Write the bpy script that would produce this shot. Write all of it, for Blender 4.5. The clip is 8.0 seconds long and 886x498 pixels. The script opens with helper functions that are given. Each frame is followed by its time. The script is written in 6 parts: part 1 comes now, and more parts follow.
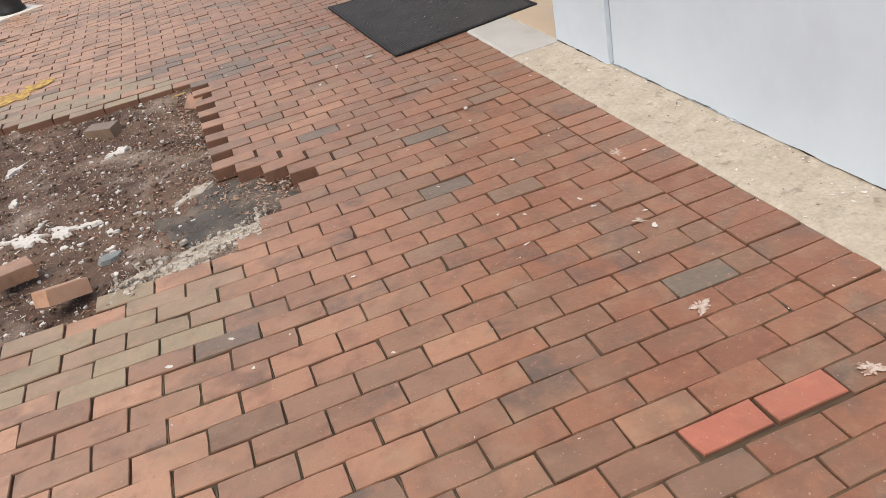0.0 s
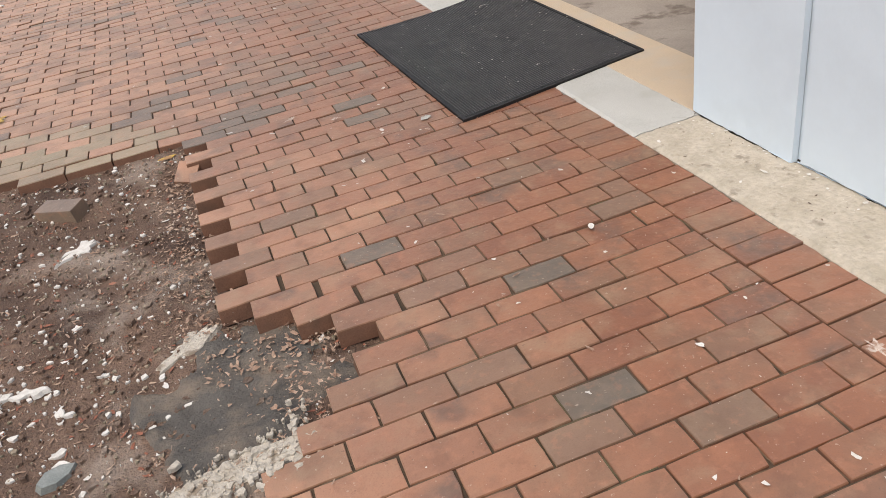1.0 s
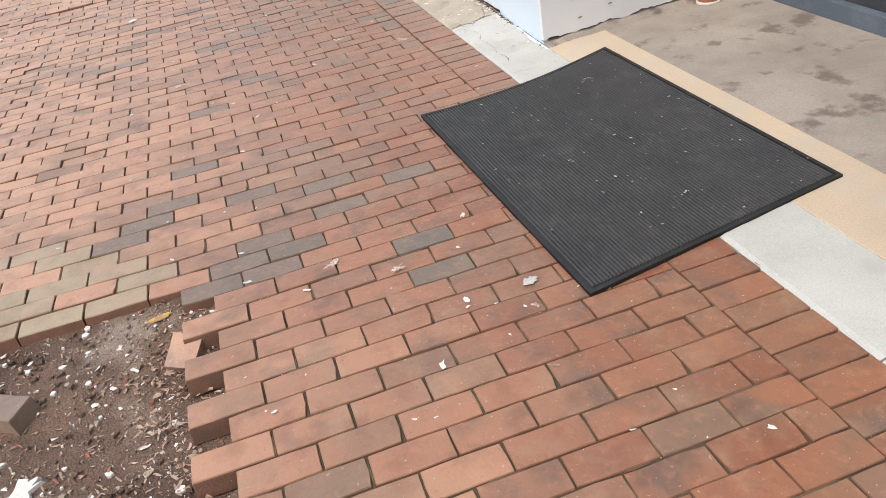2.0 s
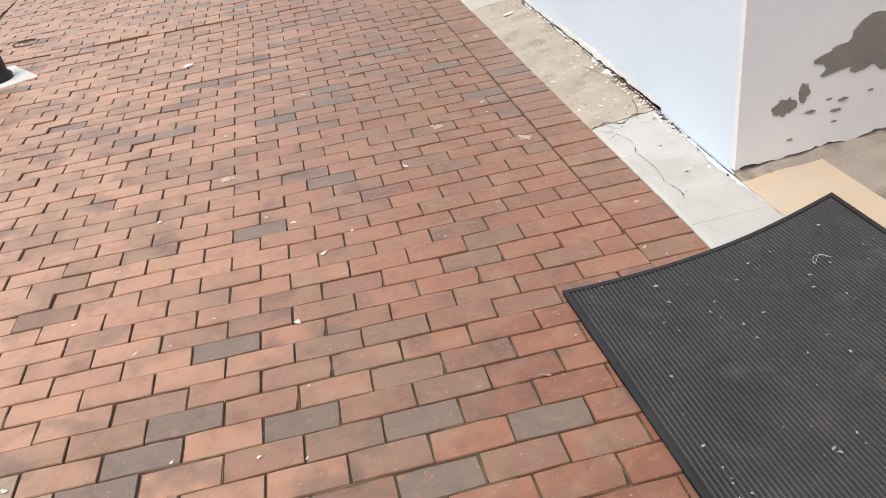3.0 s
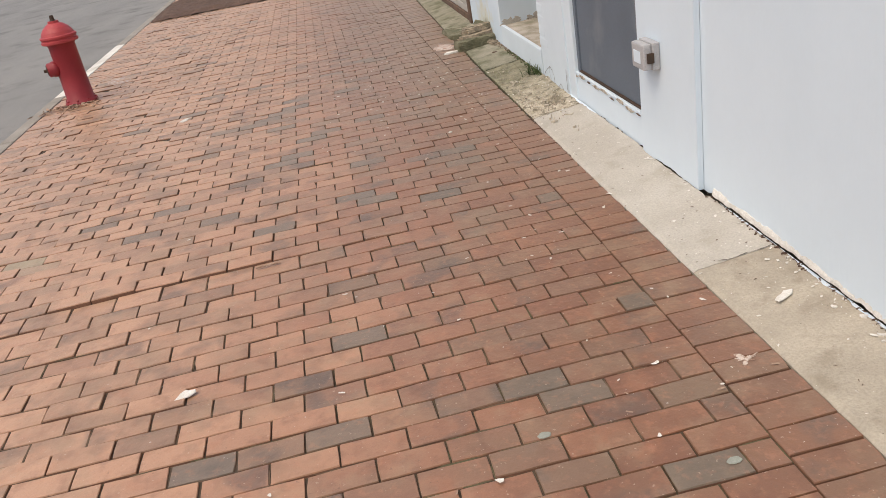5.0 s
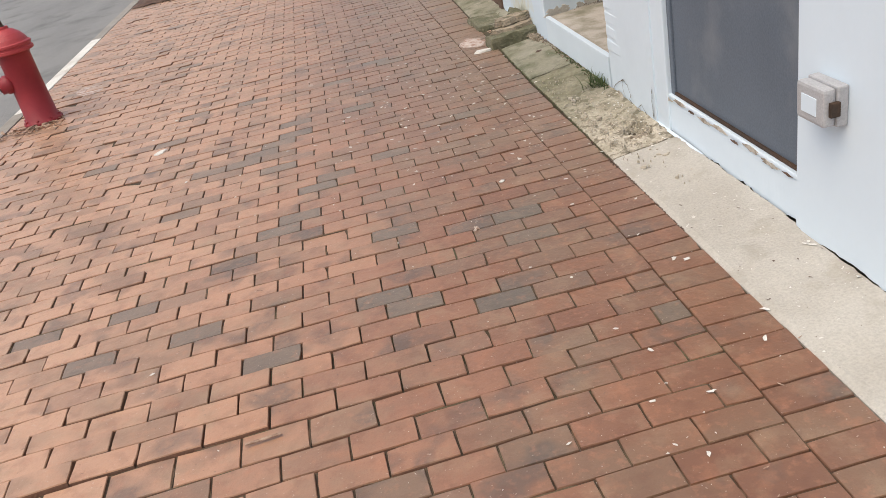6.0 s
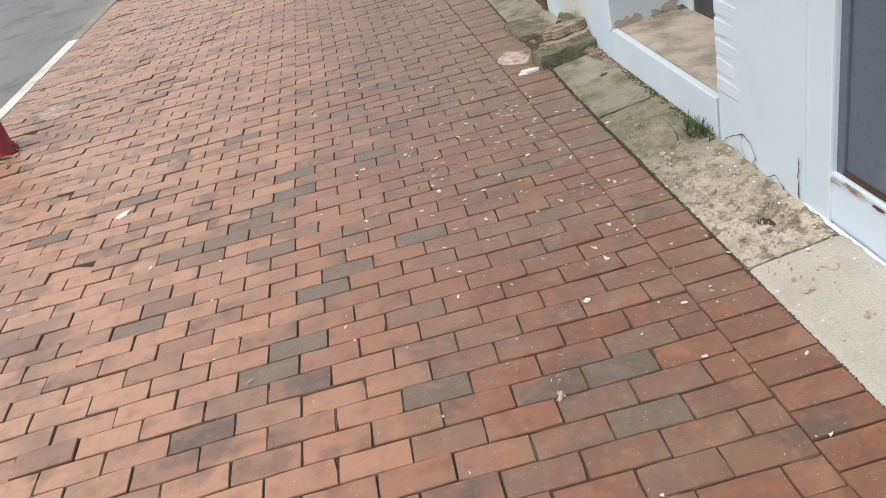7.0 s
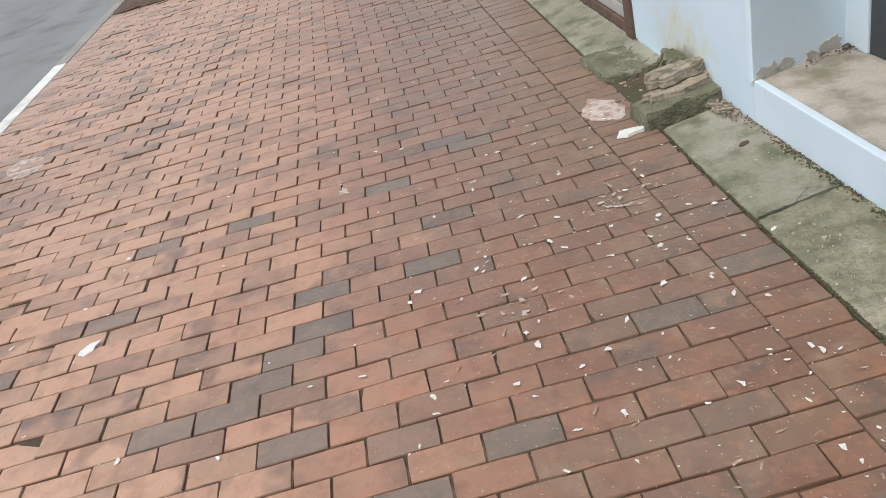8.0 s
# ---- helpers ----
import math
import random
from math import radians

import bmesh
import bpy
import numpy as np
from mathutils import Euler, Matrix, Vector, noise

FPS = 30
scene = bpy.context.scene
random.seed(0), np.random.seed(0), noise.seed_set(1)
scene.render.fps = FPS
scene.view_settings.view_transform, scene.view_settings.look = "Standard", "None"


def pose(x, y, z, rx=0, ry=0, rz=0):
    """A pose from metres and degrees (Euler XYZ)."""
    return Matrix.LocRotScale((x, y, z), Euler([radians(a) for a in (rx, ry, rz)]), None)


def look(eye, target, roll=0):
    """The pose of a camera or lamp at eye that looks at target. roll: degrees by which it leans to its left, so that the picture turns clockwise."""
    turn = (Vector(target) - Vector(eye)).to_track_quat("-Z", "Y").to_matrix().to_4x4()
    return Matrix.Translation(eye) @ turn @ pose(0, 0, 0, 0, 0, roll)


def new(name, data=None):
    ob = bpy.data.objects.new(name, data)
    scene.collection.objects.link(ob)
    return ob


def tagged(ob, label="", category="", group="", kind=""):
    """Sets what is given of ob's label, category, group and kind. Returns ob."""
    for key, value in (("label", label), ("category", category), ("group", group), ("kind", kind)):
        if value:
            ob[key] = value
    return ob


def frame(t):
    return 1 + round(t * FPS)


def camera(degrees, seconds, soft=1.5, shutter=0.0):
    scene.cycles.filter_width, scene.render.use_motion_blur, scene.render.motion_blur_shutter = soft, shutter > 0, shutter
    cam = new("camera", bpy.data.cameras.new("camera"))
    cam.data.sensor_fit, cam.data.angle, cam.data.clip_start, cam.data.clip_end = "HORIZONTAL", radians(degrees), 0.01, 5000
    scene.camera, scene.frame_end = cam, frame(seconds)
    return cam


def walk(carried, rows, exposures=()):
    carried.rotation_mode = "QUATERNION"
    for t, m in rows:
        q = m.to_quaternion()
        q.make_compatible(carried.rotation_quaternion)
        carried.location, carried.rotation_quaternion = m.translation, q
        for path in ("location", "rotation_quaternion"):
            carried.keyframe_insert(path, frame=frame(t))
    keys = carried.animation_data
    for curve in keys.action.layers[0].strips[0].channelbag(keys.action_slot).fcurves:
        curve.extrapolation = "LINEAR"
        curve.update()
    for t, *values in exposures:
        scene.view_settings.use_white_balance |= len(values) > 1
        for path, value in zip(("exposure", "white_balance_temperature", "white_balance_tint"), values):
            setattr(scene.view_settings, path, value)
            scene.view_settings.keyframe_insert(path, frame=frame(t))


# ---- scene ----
cam = camera(58.3, 8.0, soft=0.8)
PATH = [
    (0, (-1.366, -3.754, 1.436), (-0.952, -2.098, 0.395), -12.9),
    (0.3, (-1.373, -3.318, 1.474), (-0.973, -1.649, 0.448), -12.4),
    (0.5, (-1.365, -3.011, 1.429), (-0.964, -1.351, 0.388), -11.9),
    (1, (-1.304, -2.331, 1.41), (-0.856, -0.705, 0.334), -10.7),
    (1.2, (-1.23, -2.066, 1.383), (-0.772, -0.446, 0.305), -10.1),
    (2.3, (-1.009, -0.61, 1.43), (-0.683, 1.046, 0.358), -10.5),
    (2.5, (-0.965, -0.325, 1.407), (-0.663, 1.336, 0.334), -9.9),
    (3, (-0.916, 0.353, 1.425), (-0.685, 2.043, 0.382), -8.6),
    (3.5, (-0.883, 1.044, 1.452), (-0.672, 2.782, 0.484), -8.3),
    (3.9, (-0.877, 1.595, 1.467), (-0.674, 3.368, 0.565), -8.4),
    (4, (-0.886, 1.698, 1.491), (-0.691, 3.478, 0.6), -8.6),
    (4.5, (-0.924, 2.387, 1.489), (-0.738, 4.187, 0.638), -9.3),
    (5, (-0.898, 3.066, 1.461), (-0.734, 4.867, 0.606), -10.5),
    (5.2, (-0.923, 3.316, 1.504), (-0.771, 5.113, 0.641), -10.9),
    (6.3, (-0.823, 4.794, 1.512), (-0.721, 6.545, 0.552), -13.8),
    (6.5, (-0.807, 5.02, 1.551), (-0.719, 6.767, 0.582), -14.1),
    (7, (-0.787, 5.684, 1.505), (-0.716, 7.419, 0.512), -14.5),
    (7.5, (-0.764, 6.331, 1.479), (-0.711, 8.061, 0.476), -15.0),
    (7.8, (-0.757, 6.7, 1.5), (-0.758, 8.434, 0.506), -16.1),
    (8, (-0.835, 6.958, 1.481), (-0.807, 8.687, 0.475), -15.9),
]
EXPOSURES = [(0.0, 0.38, 6950, 10), (1.0, 0.42, 6850, 9), (2.5, 0.78, 6550, 7), (3.0, 0.68, 6700, 8), (3.5, 0.37, 7300, 10), (4.5, 0.33, 7250, 10), (6.5, 0.48, 6750, 7), (7.0, 0.46, 6650, 6), (7.5, 0.42, 6500, 5), (8.0, 0.48, 6250, 3)]
walk(cam, [(t, look(eye, target, roll)) for t, eye, target, roll in PATH], EXPOSURES)

# ---- light: overcast sky ----
world = bpy.data.worlds.new("sky")
scene.world = world
world.use_nodes = True
wn = world.node_tree.nodes
sky = wn.new("ShaderNodeTexSky")
sky.sky_type, sky.sun_disc = "NISHITA", False
sky.sun_elevation, sky.sun_rotation = radians(62), radians(-122)
sky.air_density, sky.dust_density, sky.ozone_density = 1.0, 4.0, 0.6
world.node_tree.links.new(sky.outputs[0], wn["Background"].inputs[0])
wn["Background"].inputs[1].default_value = 0.15
sun_data = bpy.data.lights.new("sun", "SUN")
sun_data.energy, sun_data.angle, sun_data.color = 0.75, radians(60), (1.0, 0.96, 0.9)
sun = new("sun", sun_data)
sun.matrix_world = look((-4, -2.5, 9), (0, 0, 0))


# ---- materials ----
def shade(name, rough=0.85, metal=0.0):
    m = bpy.data.materials.new(name)
    m.use_nodes = True
    t = m.node_tree
    b = t.nodes["Principled BSDF"]
    b.inputs["Roughness"].default_value, b.inputs["Metallic"].default_value = rough, metal
    b.inputs["Specular IOR Level"].default_value = 0.35
    return m, t, b


def node(t, kind, **vals):
    n = t.nodes.new(kind)
    for k, v in vals.items():
        n.inputs[k].default_value = v
    return n


def noise_of(t, scale, detail=4.0, stretch=None):
    g = t.nodes.new("ShaderNodeNewGeometry")
    src = g.outputs["Position"]
    if stretch:
        mp = t.nodes.new("ShaderNodeMapping")
        mp.inputs["Scale"].default_value = stretch
        t.links.new(src, mp.inputs["Vector"])
        src = mp.outputs[0]
    n = node(t, "ShaderNodeTexNoise", Scale=scale, Detail=detail, Roughness=0.6)
    t.links.new(src, n.inputs["Vector"])
    return n.outputs["Fac"]


def band(t, fac, lo, hi):
    n = node(t, "ShaderNodeMapRange", **{"From Min": lo, "From Max": hi})
    t.links.new(fac, n.inputs["Value"])
    return n.outputs[0]


def blend(t, fac, a, b, mode="MIX"):
    n = t.nodes.new("ShaderNodeMix")
    n.data_type, n.blend_type = "RGBA", mode
    if isinstance(fac, float):
        n.inputs[0].default_value = fac
    else:
        t.links.new(fac, n.inputs[0])
    for v, s in ((a, n.inputs[6]), (b, n.inputs[7])):
        if isinstance(v, tuple):
            s.default_value = (*v, 1.0)
        else:
            t.links.new(v, s)
    return n.outputs[2]


def times(t, a, v):
    n = node(t, "ShaderNodeMath")
    n.operation = "MULTIPLY"
    t.links.new(a, n.inputs[0])
    if isinstance(v, float):
        n.inputs[1].default_value = v
    else:
        t.links.new(v, n.inputs[1])
    return n.outputs[0]


def relief(t, b, fac, depth):
    n = node(t, "ShaderNodeBump", Strength=1.0, Distance=depth)
    t.links.new(fac, n.inputs["Height"])
    t.links.new(n.outputs[0], b.inputs["Normal"])


def surface(name, c1, c2, stain=None, scale=6.0, grain=160.0, rough=0.85, bump=0.0012, stain_scale=2.0, lo=0.55, hi=0.7, speck=None, metal=0.0, stretch=None, grit=0.35):
    """Two tones in broad patches, a stain with a shape of its own, fine grain and relief."""
    m, t, b = shade(name, rough, metal)
    col = blend(t, band(t, noise_of(t, scale, 5.0, stretch), 0.35, 0.65), c1, c2)
    fine = noise_of(t, grain, 3.0)
    col = blend(t, times(t, band(t, fine, 0.35, 0.7), grit), col, tuple(0.45 * v for v in c1))
    if stain:
        col = blend(t, times(t, band(t, noise_of(t, stain_scale, 6.0), lo, hi), 0.85), col, stain)
    if speck:
        col = blend(t, band(t, noise_of(t, 55.0, 2.0), 0.7, 0.74), col, speck)
    t.links.new(col, b.inputs["Base Color"])
    relief(t, b, fine, bump)
    return m


def brick_surface(name, c1, c2, c3, smoke=0.6, dust=0.5, dark=(0.075, 0.066, 0.056), pale=0.0, bloom=0.6):
    """Fired clay: each brick has its own tone, soft smoky flashes, olive bloom, pits and pale dust; paler towards the
    kerb, where wear and brighter light are put into the colour.
    """
    m, t, b = shade(name, 0.4)
    b.inputs["Specular IOR Level"].default_value = 0.8
    info, geo = t.nodes.new("ShaderNodeObjectInfo"), t.nodes.new("ShaderNodeNewGeometry")

    def math_of(kind, a, v, w=None):
        n = t.nodes.new("ShaderNodeMath")
        n.operation = kind
        for i, q in enumerate((a, v, w)):
            if isinstance(q, float):
                n.inputs[i].default_value = q
            elif q is not None:
                t.links.new(q, n.inputs[i])
        return n.outputs[0]

    b.inputs["Sheen Weight"].default_value = 0.28
    b.inputs["Sheen Roughness"].default_value = 0.45
    b.inputs["Sheen Tint"].default_value = (1.0, 0.78, 0.58, 1.0)
    own = math_of("FRACT", math_of("ADD", info.outputs["Random"], geo.outputs["Random Per Island"]), None)
    other, third = (math_of("FRACT", math_of("MULTIPLY", own, q), None) for q in (7.31, 23.7))
    ramp = t.nodes.new("ShaderNodeValToRGB")
    e = ramp.color_ramp.elements
    e[0].color, e[1].color = (*c1, 1), (*c3, 1)
    mid = e.new(0.5)
    mid.color = (*c2, 1)
    t.links.new(own, ramp.inputs[0])
    col = ramp.outputs[0]
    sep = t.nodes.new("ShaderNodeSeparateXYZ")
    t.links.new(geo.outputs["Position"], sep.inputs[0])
    # paler towards the kerb: wear and the street's brighter light in the base colour
    street_bright = math_of("MULTIPLY_ADD", noise_of(t, 1.1, 4.0), -1.2, sep.outputs["X"])
    col = blend(t, times(t, band(t, street_bright, -1.0, -2.7), pale), col, (0.54, 0.315, 0.2))
    # darker brown towards the wall, and a green-brown film beside the mossy strip
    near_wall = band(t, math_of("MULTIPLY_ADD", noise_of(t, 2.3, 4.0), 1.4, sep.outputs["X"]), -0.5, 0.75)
    wall_brown = math_of("MULTIPLY", near_wall, band(t, sep.outputs["Y"], 2.4, 4.0))
    col = blend(t, times(t, wall_brown, 0.42), col, (0.135, 0.082, 0.05))
    strip_film = math_of("MULTIPLY", band(t, sep.outputs["Y"], 7.4, 9.8), band(t, math_of("MULTIPLY_ADD", noise_of(t, 1.7, 4.0), 1.4, sep.outputs["X"]), -0.6, 0.7))
    col = blend(t, times(t, strip_film, 0.62), col, (0.16, 0.122, 0.088))
    # olive bloom that favours some bricks
    haze = math_of("MULTIPLY_ADD", other, 0.3, noise_of(t, 3.2, 3.0))
    col = blend(t, times(t, band(t, haze, 0.6, 0.84), bloom), col, (0.195, 0.125, 0.078))
    # smoky ends and flashes, stronger on some bricks
    flash = math_of("MULTIPLY_ADD", third, 0.26, noise_of(t, 5.5, 2.0))
    col = blend(t, times(t, band(t, flash, 0.72, 0.84), smoke), col, dark)
    col = blend(t, times(t, band(t, noise_of(t, 13.0, 4.0), 0.5, 0.68), 0.4), col, tuple(0.62 * v for v in c1))
    col = blend(t, times(t, band(t, noise_of(t, 11.0, 4.0), 0.53, 0.68), 0.4), col, tuple(min(0.6, 1.35 * v) for v in c3))
    col = blend(t, times(t, band(t, noise_of(t, 31.0, 4.0), 0.55, 0.7), 0.35), col, (0.46, 0.21, 0.12))
    col = blend(t, times(t, band(t, noise_of(t, 8.0, 6.0), 0.52, 0.74), dust), col, (0.35, 0.24, 0.15))
    fine = noise_of(t, 240.0, 4.0)
    col = blend(t, times(t, band(t, fine, 0.5, 0.75), 0.25), col, tuple(0.5 * v for v in c1))
    col = blend(t, times(t, band(t, noise_of(t, 80.0, 2.0), 0.69, 0.73), 0.5), col, (0.54, 0.44, 0.35))
    col = blend(t, times(t, band(t, noise_of(t, 62.0, 3.0), 0.67, 0.73), 0.5), col, (0.1, 0.065, 0.045))
    t.links.new(col, b.inputs["Base Color"])
    relief(t, b, noise_of(t, 45.0, 8.0), 0.0022)
    return m


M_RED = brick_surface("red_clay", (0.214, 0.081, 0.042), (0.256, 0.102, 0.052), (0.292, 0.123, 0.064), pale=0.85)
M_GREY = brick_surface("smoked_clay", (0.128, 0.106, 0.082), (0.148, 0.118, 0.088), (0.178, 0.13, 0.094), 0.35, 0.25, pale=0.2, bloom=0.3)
M_PALEPINK = brick_surface("pale_pink_clay", (0.3, 0.131, 0.07), (0.34, 0.158, 0.087), (0.38, 0.19, 0.106), 0.55, 0.6, pale=0.85)
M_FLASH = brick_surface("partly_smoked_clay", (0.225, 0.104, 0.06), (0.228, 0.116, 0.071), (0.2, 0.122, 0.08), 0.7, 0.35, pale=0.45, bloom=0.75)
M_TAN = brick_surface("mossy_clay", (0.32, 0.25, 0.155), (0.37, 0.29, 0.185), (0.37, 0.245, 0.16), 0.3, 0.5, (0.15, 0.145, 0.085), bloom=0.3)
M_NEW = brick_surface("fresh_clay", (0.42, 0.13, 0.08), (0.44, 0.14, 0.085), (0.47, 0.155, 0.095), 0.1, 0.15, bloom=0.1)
# brick sides: soil stain, with part of their shade put into the colour
M_SIDE = surface("soiled_shaded_clay", (0.235, 0.118, 0.074), (0.175, 0.094, 0.062), (0.1, 0.072, 0.05), 12.0, 160.0, bump=0.003)
BRICK_MATS = [M_RED, M_GREY, M_TAN, M_NEW, M_SIDE, M_PALEPINK, M_FLASH]
M_SAND = surface("joint_sand", (0.112, 0.078, 0.052), (0.068, 0.049, 0.034), (0.072, 0.069, 0.036), 8.0, 300.0, stain_scale=1.5, lo=0.5)
M_SOIL = surface("dry_soil", (0.245, 0.161, 0.117), (0.085, 0.052, 0.038), (0.4, 0.33, 0.27), 3.2, 110.0, bump=0.014, stain_scale=2.6, lo=0.53, hi=0.7, speck=(0.58, 0.52, 0.44), grit=0.6)
M_MORTAR = surface("crumbled_lime_mortar", (0.6, 0.555, 0.48), (0.44, 0.39, 0.32), (0.24, 0.19, 0.14), 12.0, 70.0, bump=0.01, stain_scale=16.0, lo=0.54, hi=0.62)
M_PATCH = surface("old_asphalt_patch", (0.125, 0.115, 0.102), (0.085, 0.077, 0.069), (0.22, 0.175, 0.135), 9.0, 100.0, bump=0.006, stain_scale=7.0, lo=0.48, speck=(0.42, 0.37, 0.3))
M_STRIP = surface("cream_concrete", (0.48, 0.425, 0.345), (0.37, 0.325, 0.26), (0.26, 0.22, 0.165), 5.0, 110.0, bump=0.004, stain_scale=7.0, lo=0.52, speck=(0.62, 0.58, 0.52))
M_PALECON = surface("pale_spattered_concrete", (0.53, 0.5, 0.445), (0.46, 0.425, 0.37), (0.37, 0.335, 0.28), 4.0, 110.0, bump=0.003, stain_scale=5.0, lo=0.54, speck=(0.68, 0.66, 0.61))
M_FILL = surface("dusty_joint_fill", (0.165, 0.11, 0.071), (0.11, 0.077, 0.051), (0.09, 0.087, 0.045), 6.0, 160.0, stain_scale=1.7, lo=0.48, hi=0.6)
M_NEWCON = surface("pale_trowelled_concrete", (0.54, 0.54, 0.51), (0.475, 0.475, 0.445), (0.39, 0.375, 0.33), 4.0, 200.0, bump=0.0008)
M_ROUGH = surface("exposed_aggregate_concrete", (0.56, 0.5, 0.41), (0.45, 0.395, 0.31), (0.26, 0.22, 0.17), 10.0, 60.0, bump=0.006, stain_scale=14.0, lo=0.58, hi=0.68)
M_MOSS = surface("mossy_concrete", (0.345, 0.32, 0.25), (0.215, 0.208, 0.14), (0.105, 0.11, 0.06), 3.2, 80.0, bump=0.006, stain_scale=7.0, lo=0.47, hi=0.67, speck=(0.42, 0.39, 0.32))
M_SLAB = surface("mossy_broken_concrete", (0.24, 0.225, 0.15), (0.12, 0.122, 0.072), (0.4, 0.355, 0.28), 9.0, 60.0, bump=0.014, stain_scale=10.0, lo=0.55, hi=0.68, grit=0.7)


def crumbling():
    """Cream aggregate that turns mossy towards the raised entrance, with pits and stains."""
    m, t, b = shade("crumbling_mossy_concrete", 0.9)
    geo, sep = t.nodes.new("ShaderNodeNewGeometry"), t.nodes.new("ShaderNodeSeparateXYZ")
    t.links.new(geo.outputs["Position"], sep.inputs[0])
    wet = t.nodes.new("ShaderNodeMath")
    wet.operation = "MULTIPLY_ADD"
    t.links.new(noise_of(t, 3.5, 5.0), wet.inputs[0])
    wet.inputs[1].default_value = 1.6
    t.links.new(sep.outputs["Y"], wet.inputs[2])
    col = blend(t, band(t, noise_of(t, 8.0, 5.0), 0.4, 0.62), (0.56, 0.5, 0.4), (0.43, 0.38, 0.29))
    col = blend(t, times(t, band(t, noise_of(t, 18.0, 6.0), 0.52, 0.59), 0.8), col, (0.17, 0.145, 0.1))
    col = blend(t, times(t, band(t, noise_of(t, 17.0, 4.0), 0.58, 0.66), 0.7), col, (0.58, 0.53, 0.44))
    moss = blend(t, band(t, noise_of(t, 11.0, 5.0), 0.42, 0.62), (0.2, 0.19, 0.115), (0.1, 0.105, 0.058))
    col = blend(t, times(t, band(t, wet.outputs[0], 8.75, 9.55), 0.8), col, moss)
    fine = noise_of(t, 60.0, 4.0)
    col = blend(t, times(t, band(t, fine, 0.45, 0.7), 0.5), col, (0.16, 0.14, 0.1))
    t.links.new(col, b.inputs["Base Color"])
    relief(t, b, fine, 0.012)
    return m


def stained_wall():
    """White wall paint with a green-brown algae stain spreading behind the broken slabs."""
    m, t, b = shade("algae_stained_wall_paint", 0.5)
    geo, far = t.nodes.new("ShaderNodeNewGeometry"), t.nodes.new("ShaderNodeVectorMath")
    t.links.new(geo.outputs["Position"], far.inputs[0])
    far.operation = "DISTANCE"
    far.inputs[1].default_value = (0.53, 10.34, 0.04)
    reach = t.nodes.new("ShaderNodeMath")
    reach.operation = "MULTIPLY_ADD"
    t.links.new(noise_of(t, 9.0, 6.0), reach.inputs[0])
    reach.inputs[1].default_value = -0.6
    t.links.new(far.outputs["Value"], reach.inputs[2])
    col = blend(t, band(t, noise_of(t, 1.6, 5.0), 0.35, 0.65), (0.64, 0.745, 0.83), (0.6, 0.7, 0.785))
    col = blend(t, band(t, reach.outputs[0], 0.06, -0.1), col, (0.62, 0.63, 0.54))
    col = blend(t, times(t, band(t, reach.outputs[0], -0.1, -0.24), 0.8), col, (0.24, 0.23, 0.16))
    t.links.new(col, b.inputs["Base Color"])
    relief(t, b, noise_of(t, 30.0, 3.0), 0.0008)
    return m


M_CRUMBLE = crumbling()
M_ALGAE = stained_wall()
M_STEP = surface("stained_step_concrete", (0.54, 0.485, 0.425), (0.38, 0.335, 0.27), (0.2, 0.19, 0.125), 4.5, 110.0, bump=0.002, stain_scale=4.5, lo=0.47, hi=0.66, speck=(0.6, 0.56, 0.5))
M_WALL = surface("white_wall_paint", (0.67, 0.765, 0.84), (0.635, 0.73, 0.805), (0.575, 0.65, 0.72), 1.6, 30.0, rough=0.5, bump=0.0004, grit=0.015, stain_scale=1.1, lo=0.6, hi=0.85)
M_BLUEWALL = surface("bluish_white_wall_paint", (0.66, 0.748, 0.815), (0.62, 0.705, 0.77), (0.55, 0.62, 0.675), 1.8, 30.0, rough=0.5, bump=0.0008, grit=0.02, stain_scale=1.6, lo=0.56, hi=0.8)
# warm white for the recess, its stronger light put into the paint colour
M_BRIGHTWARM = surface("brightened_warm_white_paint", (0.79, 0.79, 0.8), (0.75, 0.75, 0.76), (0.67, 0.66, 0.64), 2.0, 30.0, rough=0.5, bump=0.0004, grit=0.015, stain_scale=2.0, lo=0.6, hi=0.85)
M_CORE = surface("wall_rubble", (0.1, 0.085, 0.07), (0.16, 0.13, 0.1), (0.3, 0.27, 0.24), 14.0, 90.0, bump=0.008)
M_RENDER = surface("bare_cement_render", (0.26, 0.245, 0.215), (0.22, 0.21, 0.19), (0.3, 0.29, 0.26), 7.0, 180.0)
M_TANPAINT = surface("cream_floor_paint", (0.62, 0.5, 0.365), (0.55, 0.45, 0.335), (0.5, 0.45, 0.385), 3.0, 160.0, rough=0.6, stain_scale=5.0, lo=0.48)
M_FLOOR = surface("worn_concrete_floor", (0.4, 0.352, 0.305), (0.29, 0.252, 0.218), (0.15, 0.12, 0.1), 2.5, 120.0, bump=0.0015, stain_scale=4.5, lo=0.55, hi=0.64)
M_RUBBER = surface("black_rubber", (0.022, 0.022, 0.023), (0.03, 0.03, 0.031), (0.06, 0.056, 0.052), 5.0, 220.0, rough=0.6, stain_scale=9.0, lo=0.58, hi=0.8)
# ribs lighter than the backing, so their relief contrast is painted in
M_RIB = surface("lightened_rubber_ribs", (0.07, 0.069, 0.072), (0.09, 0.089, 0.09), (0.13, 0.124, 0.118), 5.0, 220.0, rough=0.55, stain_scale=9.0, lo=0.56, hi=0.8)
M_ROAD = surface("asphalt", (0.28, 0.275, 0.262), (0.225, 0.222, 0.214), (0.14, 0.138, 0.135), 1.2, 140.0, bump=0.004, stain_scale=1.4, lo=0.52, stretch=(1, 0.3, 1))
M_KERB = surface("kerb_concrete", (0.36, 0.33, 0.29), (0.28, 0.255, 0.22), (0.2, 0.17, 0.14), 3.0, 110.0)
